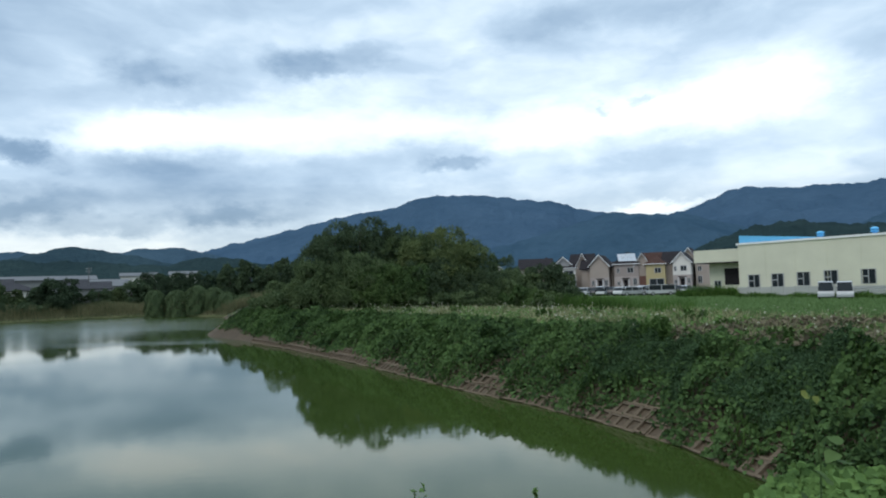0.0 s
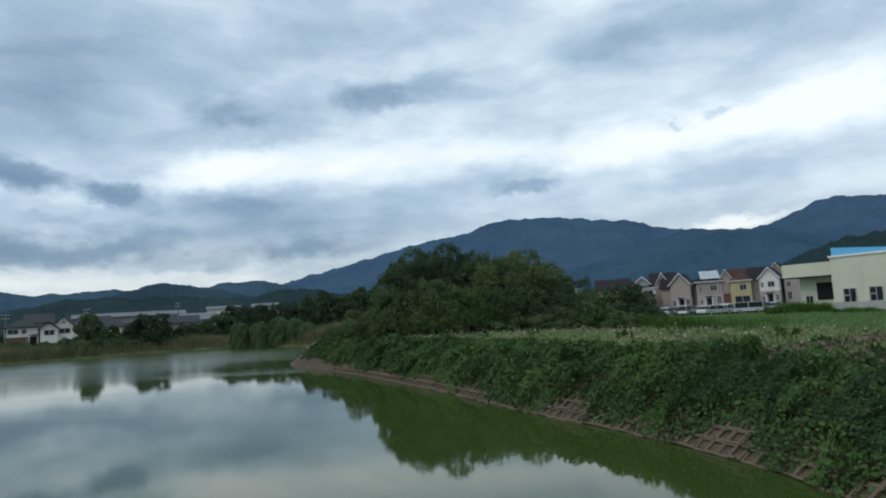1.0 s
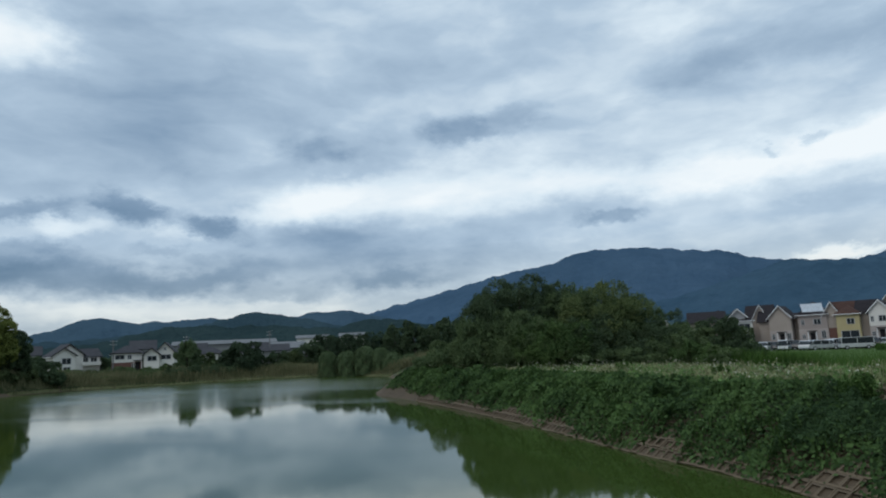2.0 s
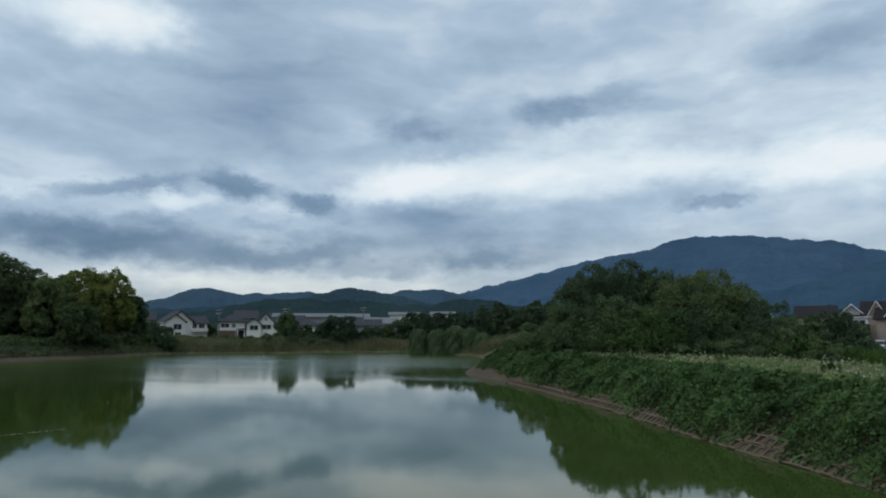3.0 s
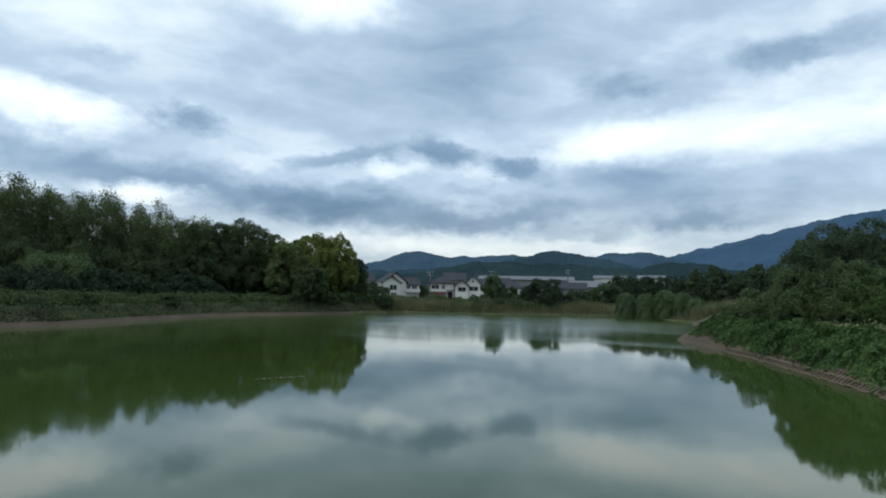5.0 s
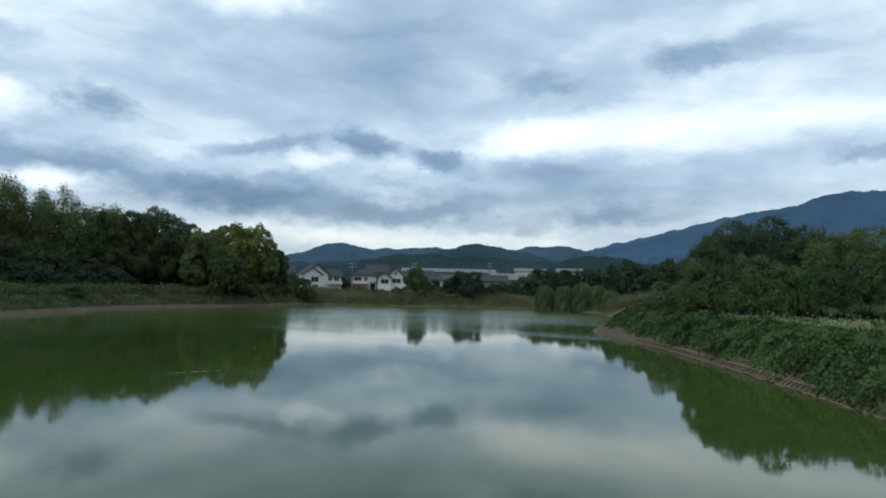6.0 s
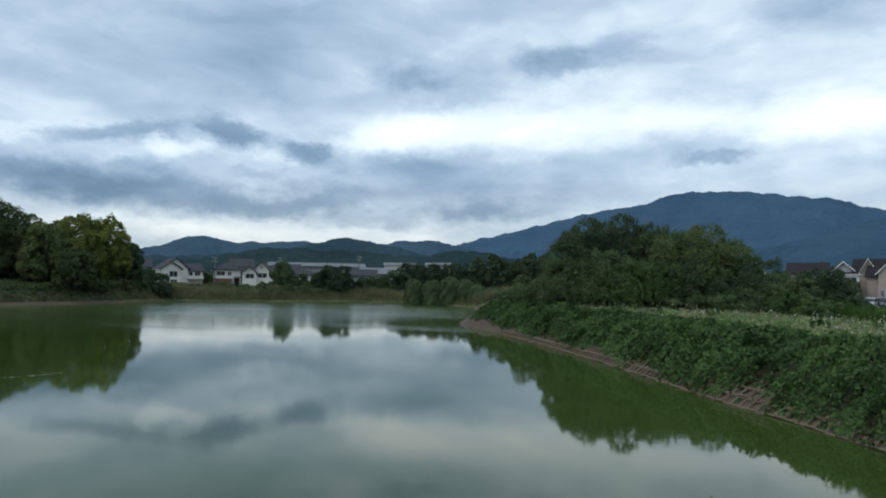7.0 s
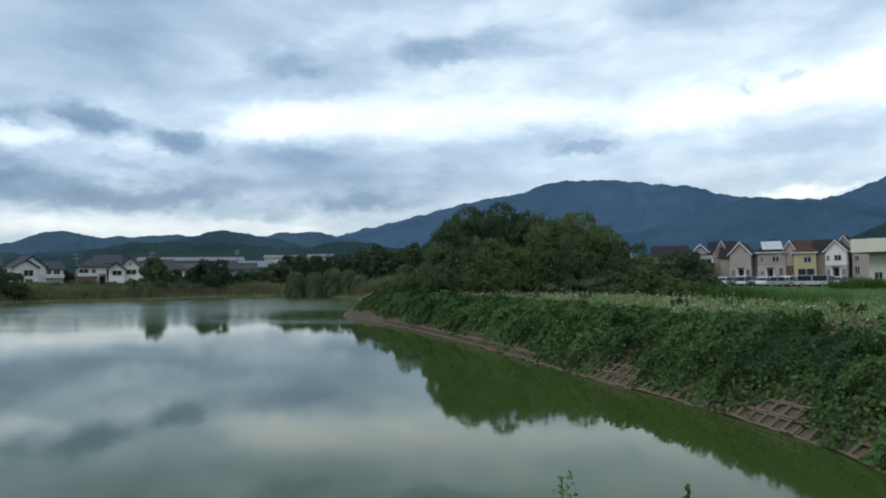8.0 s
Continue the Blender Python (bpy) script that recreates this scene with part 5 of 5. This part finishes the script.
module(h, 0.2, 0, 3.9, 9, 6.0, 8.1, WHITE_WALL, DARK_ROOF, "gable", PALE_PINK, ((0.4, 3.9, 1.3, 1.1), (-1.4, 3.9, 0.5, 1.0), (-1.4, 1.0, 0.6, 0.8), (1.5, 1.0, 0.5, 1.1)), 0.1)
module(h, -2.5, 1.6, 3.2, 6, 6.0, 8.4, BEIGE, DARK_ROOF, "side")
h = house("beige house with a dark gabled roof behind the white one", -19.60, D + 9, G, -8)
module(h, 0, 0, 4.4, 8, 6.4, 9.4, BEIGE, DARK_ROOF, "gable")
h = house("beige house with a dark roof beside the factory", -20.80, D, G, -6)
module(h, 0, 0, 4.2, 8, 6.0, 8.2, BEIGE, DARK_ROOF, "gable", None, ((-1.2, 3.8, 0.8, 1.0), (-1.2, 1.0, 0.9, 1.6)))
h = house("small white house with a grey gable behind the thicket", -4.20, 200, G)
module(h, 0, 0, 4.0, 8, 6.6, 8.6, WHITE_WALL, GREY_ROOF, "gable", None, ((0.0, 4.2, 1.2, 1.0),))
h = house("beige house with a dark hipped roof among the trees", -8.50, 186, G)
module(h, 0, 0, 6.5, 8, 6.0, 9.0, BEIGE, DARK_ROOF, "hip")

G = "houses by the far shore"
h = house("white house with stepped dark gables and a balcony", 41.0, 172, G, 14)
module(h, -3.1, 0, 4.4, 8, 4.3, 5.8, WHITE_WALL, GREY_ROOF, "gable", None, ((0.5, 2.4, 1.8, 1.2), (0.6, 0.3, 1.4, 1.4)), None, DARK_ROOF)
module(h, -1.5, 2.2, 5.6, 8, 4.4, 6.7, WHITE_WALL, GREY_ROOF, "gable", None, ((-1.5, 4.2, 0.7, 0.9),), None, DARK_ROOF)
module(h, 2.8, 3.2, 4.4, 7, 3.9, 5.6, WHITE_WALL, GREY_ROOF, "side", None, ((-0.9, 2.5, 1.3, 1.1), (0.9, 2.5, 1.3, 1.1)), None, DARK_ROOF)
part("balcony", boxed(1.0, 4.9, 1.9, 3.2, 1.9, 2.7), WHITE_WALL, h)
h = house("white house with hipped grey roof and reddish lower storey", 37.85, 172, G)
module(h, 0, 0, 6.2, 8, 4.3, 6.1, WHITE_WALL, GREY_ROOF, "hip", BRICK_RED, ((-1.5, 2.9, 1.9, 0.9), (0.5, 2.9, 0.8, 0.9), (1.4, 0.4, 0.8, 1.4)), 2.2, DARK_ROOF)
h = house("grey-roofed house behind the white houses", 36.75, 190, G)
module(h, 0, 0, 5.5, 9, 5.4, 7.5, GREY_WALL, GREY_ROOF, "side", trim=GREY_ROOF)
h = house("white house with twin grey gables", 35.65, 168, G, -6)
module(h, -1.5, 0, 3.2, 7, 3.7, 5.0, WHITE_WALL, GREY_ROOF, "gable", None, ((0.1, 2.3, 1.9, 1.0),), None, DARK_ROOF)
module(h, 1.2, 0.8, 4.0, 8, 4.0, 6.2, WHITE_WALL, GREY_ROOF, "gable", None, ((0.2, 2.5, 2.1, 1.0), (0.0, 4.5, 0.5, 0.6)), None, DARK_ROOF)
h = house("low white house with a curved grey tiled roof", 31.9, 176, G)
module(h, 0, 0, 6.5, 7, 3.4, 5.2, WHITE_WALL, GREY_ROOF, "hip", None, ((0, 1.2, 2.4, 1.0),), None, DARK_ROOF)
for az, d, w, e, r in ((33.2, 205, 7, 4.6, 6.6), (28.6, 196, 7, 3.8, 5.8), (26.9, 188, 6, 3.6, 5.2), (44.6, 230, 9, 5.6, 8.0)):
    h = house("plain grey-roofed house in the village behind", az, d, G)
    module(h, 0, 0, w, 8, e, r, GREY_WALL if w > 6.5 else DULL, GREY_ROOF, "side", trim=GREY_ROOF, windows=((1.0, e * 0.6, 1.4, 0.9),))
h = house("white house glimpsed through the trees", 74.0, 86, G)
module(h, 0, 0, 4.0, 8, 4.2, 5.6, WHITE_WALL, GREY_ROOF, "hip", None, ((0, 2.4, 1.2, 1.0),))


def shed(label, az, dist, w, d, eaves, ridge_h, walls, roof, turn=0.0):
    """A long industrial hall with a low-pitched metal roof."""
    x, y = polar(az, dist)
    ob = thing("warehouse", x, y, float(ground_z(x, y)) - 0.05, az + turn, label, "warehouse", "warehouses beyond the far shore")
    part("wall", boxed(-w / 2, w / 2, 0, d, 0, eaves), walls, ob)
    part("roof", gable_roof(w, d, eaves, ridge_h, 0.5, "x"), roof, ob)
    for k in range(int(w // 9)):
        window(ob, -w / 2 + 5 + k * 9, eaves * 0.45, 3.0, 1.2, 0.0, ALU, 2)
    return ob


shed("long grey warehouse with a pale metal roof", 30.8, 250, 34, 14, 7.2, 8.5, DULL, METAL_ROOF)
shed("low grey hall with a pale metal roof", 25.8, 225, 11, 16, 4.6, 6.6, DULL, METAL_ROOF, 10)
shed("white hall with a pale metal roof", 24.0, 270, 12, 10, 8.6, 9.7, WHITE_WALL, METAL_ROOF)
shed("white hall with a flat pale roof", 20.8, 280, 10, 10, 9.0, 10.2, WHITE_WALL, METAL_ROOF)

# ---- the factory ----
fx, fy = polar(-23.2, 102.5)
ex, ey = polar(-33.0, 93.5)
turn = math.degrees(math.atan2(ey - fy, ex - fx))
FZ = 0.35
LONG = 34.0
factory = thing("factory", fx, fy, FZ, turn, "cream-clad factory hall with a sky-blue metal roof", "factory")
part("wall", boxed(0, LONG, 0, 24, 0, 7.0), CREAM, factory)
part("plinth", boxed(-0.03, LONG, -0.05, 24.0, 0, 1.15), BLOCK, factory, "grey concrete plinth")
bm = bmesh.new()
prism(bm, [(0.05, 7.0), (13.5, 7.0), (13.5, 7.06), (0.05, 8.25)], 0.35, 23.9)
part("roof", bm, BLUE_METAL, factory, "sky-blue metal roof")
part("flat_roof", boxed(13.5, LONG, 0.35, 23.9, 7.0, 7.1), BLUE_METAL, factory)
part("coping", boxed(-0.15, LONG, -0.15, 0.12, 6.95, 7.2), TRIM, factory, "pale coping along the eaves")
for k in range(int(LONG // 4)):
    part("cladding_seam", boxed(k * 4 + 3.9, k * 4 + 3.96, -0.03, 0.0, 1.0, 6.95), CREAM, factory)
for wx, wz in ((2.2, 1.15), (5.5, 1.2), (8.9, 1.3), (12.3, 1.4), (16.6, 1.4), (21.0, 1.4), (25.5, 1.4)):
    window(factory, wx, wz, 1.6, 1.65, 0.0, ALU, crossbar=True)


wall_run = thing("block_wall", fx + 1.4 * math.sin(radians(turn)), fy - 1.4 * math.cos(radians(turn)), FZ, turn, "low grey concrete block wall before the factory", "wall")
for k in range(9):
    part("panel", boxed(k * 1.6 + 0.6, k * 1.6 + 2.04, -0.06, 0.06, 0, 1.18), BLOCK, wall_run)
    part("post", boxed(k * 1.6 + 2.06, k * 1.6 + 2.18, -0.09, 0.09, 0, 1.26), BLOCK, wall_run)


def roof_vent(x, y, z):
    ob = thing("roof_ventilator", x, y, z, 0, "round sky-blue roof ventilator", "ventilator", "roof ventilators")
    for name, rings in (("stem", ((0.30, 0.0), (0.24, 0.12), (0.24, 0.3))), ("collar", ((0.34, 0.26), (0.5, 0.34), (0.36, 0.44), (0.2, 0.46))), ("cap", ((0.22, 0.46), (0.42, 0.56), (0.46, 0.68), (0.30, 0.84), (0.02, 0.90)))):
        bm = bmesh.new()
        loops = [[bm.verts.new((r * math.cos(a * math.tau / 16), r * math.sin(a * math.tau / 16), h)) for a in range(16)] for r, h in rings]
        for lo, hi in zip(loops, loops[1:]):
            for a in range(16):
                bm.faces.new((lo[a], lo[(a + 1) % 16], hi[(a + 1) % 16], hi[a]))
        part(name, bm, BLUE_METAL, ob)
    return ob


for along in (10.7, 17.0, 23.3):
    a = radians(turn)
    roof_vent(fx + along * math.cos(a) - 1.2 * math.sin(a), fy + along * math.sin(a) + 1.2 * math.cos(a), FZ + 7.15)

ax, ay = polar(-21.1, 109)
bx, by = polar(-23.3, 107)
annex = thing("factory_annex", ax, ay, 0.35, math.degrees(math.atan2(by - ay, bx - ax)), "low cream annex with a deep canopy", "annex")
span = math.hypot(bx - ax, by - ay) + 1
part("wall", boxed(0, span, 0, 9, 0, 5.0), CREAM, annex)
part("canopy", boxed(-1.3, span, -2.0, 9.2, 4.8, 6.6), CREAM, annex, "deep cream canopy fascia")
part("soffit_edge", boxed(-1.35, span, -2.05, 9.2, 4.66, 4.8), DARK_ROOF, annex)
# A dark panel on the wall paints the shade inside the open doorway.
part("doorway_shade", boxed(span - 3.3, span - 0.9, -0.06, 0.0, 1.5, 3.9), DARK_ROOF, annex, "dark panel for the shade inside the open doorway")
window(annex, 1.2, 0.9, 1.0, 1.2, 0.0, ALU)


# ---- vehicles, fence, poles ----
def car(label, az, d, paint, turn, long=4.0, tall=1.5, wide=1.65, van=False):
    """A parked car: body, cabin with glass, wheels, lamps."""
    x, y = polar(az, d)
    ob = thing("car", x, y, float(ground_z(x, y)), az + turn, label, "car", "parked cars")
    L = long / 2
    hood = tall * (0.6 if not van else 0.5)
    bm = bmesh.new()
    prism(bm, [(-L, 0.32), (L, 0.32), (L + 0.03, hood * 0.75), (L - 0.15, hood), (-L + 0.1, hood), (-L - 0.02, hood * 0.7)], -wide / 2, wide / 2)
    bmesh.ops.bevel(bm, geom=list(bm.edges), offset=0.06, segments=2, affect="EDGES")
    part("body", bm, paint, ob)
    f = (L - 0.04, L - 0.16) if van else (L * 0.45, L * 0.1)
    b = (-L + 0.1, -L + 0.25) if van else (-L + 0.25, -L * 0.62)
    bm = bmesh.new()
    prism(bm, [(b[0], hood - 0.02), (f[0], hood - 0.02), (f[1], tall - 0.06), (b[1], tall - 0.06)], -wide / 2 + 0.07, wide / 2 - 0.07)
    part("glasshouse", bm, GLASS, ob, "dark windows")
    bm = bmesh.new()
    prism(bm, [(b[1] - 0.06, tall - 0.1), (f[1] + 0.06, tall - 0.1), (f[1] - 0.1, tall), (b[1] + 0.08, tall)], -wide / 2 + 0.08, wide / 2 - 0.08)
    part("roof", bm, paint, ob)
    for px in ((f[0] + f[1]) / 2, (b[0] + b[1]) / 2 + 0.05, (f[0] + b[0]) / 2):
        for sy in (-1, 1):
            y0 = sy * (wide / 2 - 0.09)
            part("pillar", boxed(px - 0.05, px + 0.05, y0 - 0.035, y0 + 0.035, hood - 0.02, tall - 0.08), paint, ob)
    for wx in (-L * 0.62, L * 0.62):
        for sy in (-1, 1):
            bm = bmesh.new()
            tube(bm, (wx, sy * (wide / 2 - 0.2), 0.3), (wx, sy * (wide / 2 + 0.01), 0.3), 0.3, 0.3, 16)
            wheel = part("wheel", bm, TYRE, ob)
            bm = bmesh.new()
            tube(bm, (wx, sy * (wide / 2 + 0.005), 0.3), (wx, sy * (wide / 2 + 0.03), 0.3), 0.18, 0.16, 12)
            part("rim", bm, STEEL, wheel)
    for sy in (-1, 1):
        part("headlight", boxed(L - 0.02, L + 0.05, sy * wide * 0.36 - 0.15, sy * wide * 0.36 + 0.15, hood * 0.66, hood * 0.82), LAMP_GLASS, ob)
    return ob


car("white compact car parked beyond the field", -11.6, 120, CAR_WHITE, 70)
car("white kei car parked beyond the field", -12.9, 120, CAR_WHITE, 75, 3.4, 1.65, 1.5, True)
car("dark grey car parked beyond the field", -13.6, 122, CAR_DARK, 80)
car("white car parked beside a silver one", -14.3, 119, CAR_WHITE, 78)
car("silver estate car parked beyond the field", -15.4, 118, CAR_GREY, 10, 4.4)
car("large white van parked beyond the field", -17.4, 116, CAR_WHITE, 12, 4.4, 1.75, 1.7, True)
car("silver car parked behind the van", -18.2, 122, CAR_GREY, 30, 4.3)
car("white car parked beside the hedge", -19.3, 119, CAR_WHITE, 70)
car("silver car parked in the second row", -16.2, 125, CAR_WHITE, 75)
for az, d, paint, turn, tone in ((-11.0, 121, CAR_GREY, 74, "silver"), (-12.25, 121, CAR_DARK, 70, "dark"), (-14.9, 121, CAR_GREY, 76, "silver"), (-15.9, 119.5, CAR_WHITE, 72, "white"), (-16.7, 120, CAR_DARK, 78, "dark"),
                                 (-17.9, 118, CAR_GREY, 72, "silver"), (-18.7, 119, CAR_DARK, 76, "dark"), (-13.2, 124, CAR_GREY, 12, "silver"), (-18.5, 126, CAR_WHITE, 15, "white")):
    car(tone + " car in the row of parked cars", az, d, paint, turn)
car("white kei van parked before the factory wall", -28.95, 81.0, CAR_WHITE, 90, 3.2, 1.9, 1.48, True)
car("white kei van parked beside another", -30.15, 80.4, CAR_WHITE, 90, 3.2, 1.9, 1.48, True)

rail = thing("guard_fence", *polar(-31.2, 84.0), 0.35, turn, "grey metal guard fence before the factory", "fence")
for k in range(11):
    bm = bmesh.new()
    tube(bm, (k * 1.5 - 1.0, 0, 0), (k * 1.5 - 1.0, 0, 1.1), 0.04, 0.04, 8)
    part("post", bm, STEEL, rail)
for h in (0.35, 0.7, 1.05):
    part("rail", boxed(-1.0, 14.0, -0.03, 0.03, h - 0.05, h + 0.05), STEEL, rail)


def utility_pole(az, d, top):
    x, y = polar(az, d)
    ob = thing("utility_pole", x, y, float(ground_z(x, y)), az, "grey concrete utility pole with crossarms", "utility pole", "utility poles")
    h = top - float(ground_z(x, y))
    bm = bmesh.new()
    tube(bm, (0, 0, -0.1), (0, 0, h), 0.17, 0.11, 10)
    part("pole", bm, POLE, ob)
    for k in (0.35, 1.1):
        part("crossarm", boxed(-0.7, 0.7, -0.04, 0.04, h - k - 0.06, h - k), POLE, ob)
        for px in (-0.6, -0.2, 0.2, 0.6):
            bm = bmesh.new()
            tube(bm, (px, 0, h - k), (px, 0, h - k + 0.16), 0.05, 0.03, 8)
            part("insulator", bm, TRIM, ob)
    return ob


utility_pole(38.8, 172, 8.6)
utility_pole(33.7, 172, 9.0)
utility_pole(27.4, 190, 10.2)

for k in range(9):
    az = 47.0 + k * 1.3 + (k % 3) * 0.7
    x, y = polar(az, shore_d(az) + 9.0)
    bm = bmesh.new()
    tube(bm, (0, 0, -0.1), (0.02 * (k % 3 - 1), 0, 1.2), 0.035, 0.03, 8)
    stake = thing("fence_stake", x, y, float(ground_z(x, y)), 0, "pale wooden stake standing on the west bank", "stake", "stakes on the west bank")
    part("stake", bm, POLE, stake)

# ---- concrete lattice at the foot of the near bank ----
lattice = thing("bank_lattice", 0, 0, 0, 0, "weathered concrete lattice on the pond bank", "revetment")
CELL = 0.34
bm = bmesh.new()
for a, b, c, d in ((-0.17, 0.17, -0.17, -0.12), (-0.17, 0.17, 0.12, 0.17), (-0.17, -0.12, -0.12, 0.12), (0.12, 0.17, -0.12, 0.12)):
    box(bm, a, b, c, d, -0.05, 0.04)
cell_mesh = bpy.data.meshes.new("grid_block")
bm.to_mesh(cell_mesh)
bm.free()
cell_mesh.materials.append(CONCRETE)
rnd = random.Random(5)
for row in range(4):
    for col in range((108, 92, 60, 44)[row]):
        u, s = 1.2 + col * CELL, -0.05 + row * 0.27 + 0.16
        x, y = (float(v) for v in bank_place(u, s))
        x1, y1 = (float(v) for v in bank_place(u, s + 0.2))
        x2, y2 = (float(v) for v in bank_place(u + 0.2, s))
        z, z1 = float(ground_z(x, y)), float(ground_z(x1, y1))
        up, along = Vector((x1 - x, y1 - y, z1 - z)).normalized(), Vector((x2 - x, y2 - y, 0)).normalized()
        m = Matrix((along, up, along.cross(up))).transposed().to_4x4()
        m.translation = Vector((x, y, z + rnd.uniform(-0.02, 0.02)))
        m = m @ Matrix.Rotation(radians(rnd.uniform(-1.2, 1.2)), 4, "Z")
        block = new("grid_block", cell_mesh)
        block.parent = lattice
        block.matrix_basis = m

# A streak of scum drifting on the pond.
bm = bmesh.new()
rnd = random.Random(9)
for k in range(46):
    t = rnd.random()
    cx, cy = -19.55 + 0.55 * t + rnd.uniform(-0.06, 0.06), 14.6 + 1.8 * t + rnd.uniform(-0.06, 0.06)
    r = rnd.uniform(0.012, 0.04)
    bm.faces.new([bm.verts.new((cx + r * rnd.uniform(0.6, 1.2) * math.cos(a * math.tau / 7), cy + r * rnd.uniform(0.6, 1.2) * math.sin(a * math.tau / 7), 0.004)) for a in range(7)])
tagged(part("floating_scum", bm, PALE), "pale streak of scum floating on the water", "scum", kind="stuff")
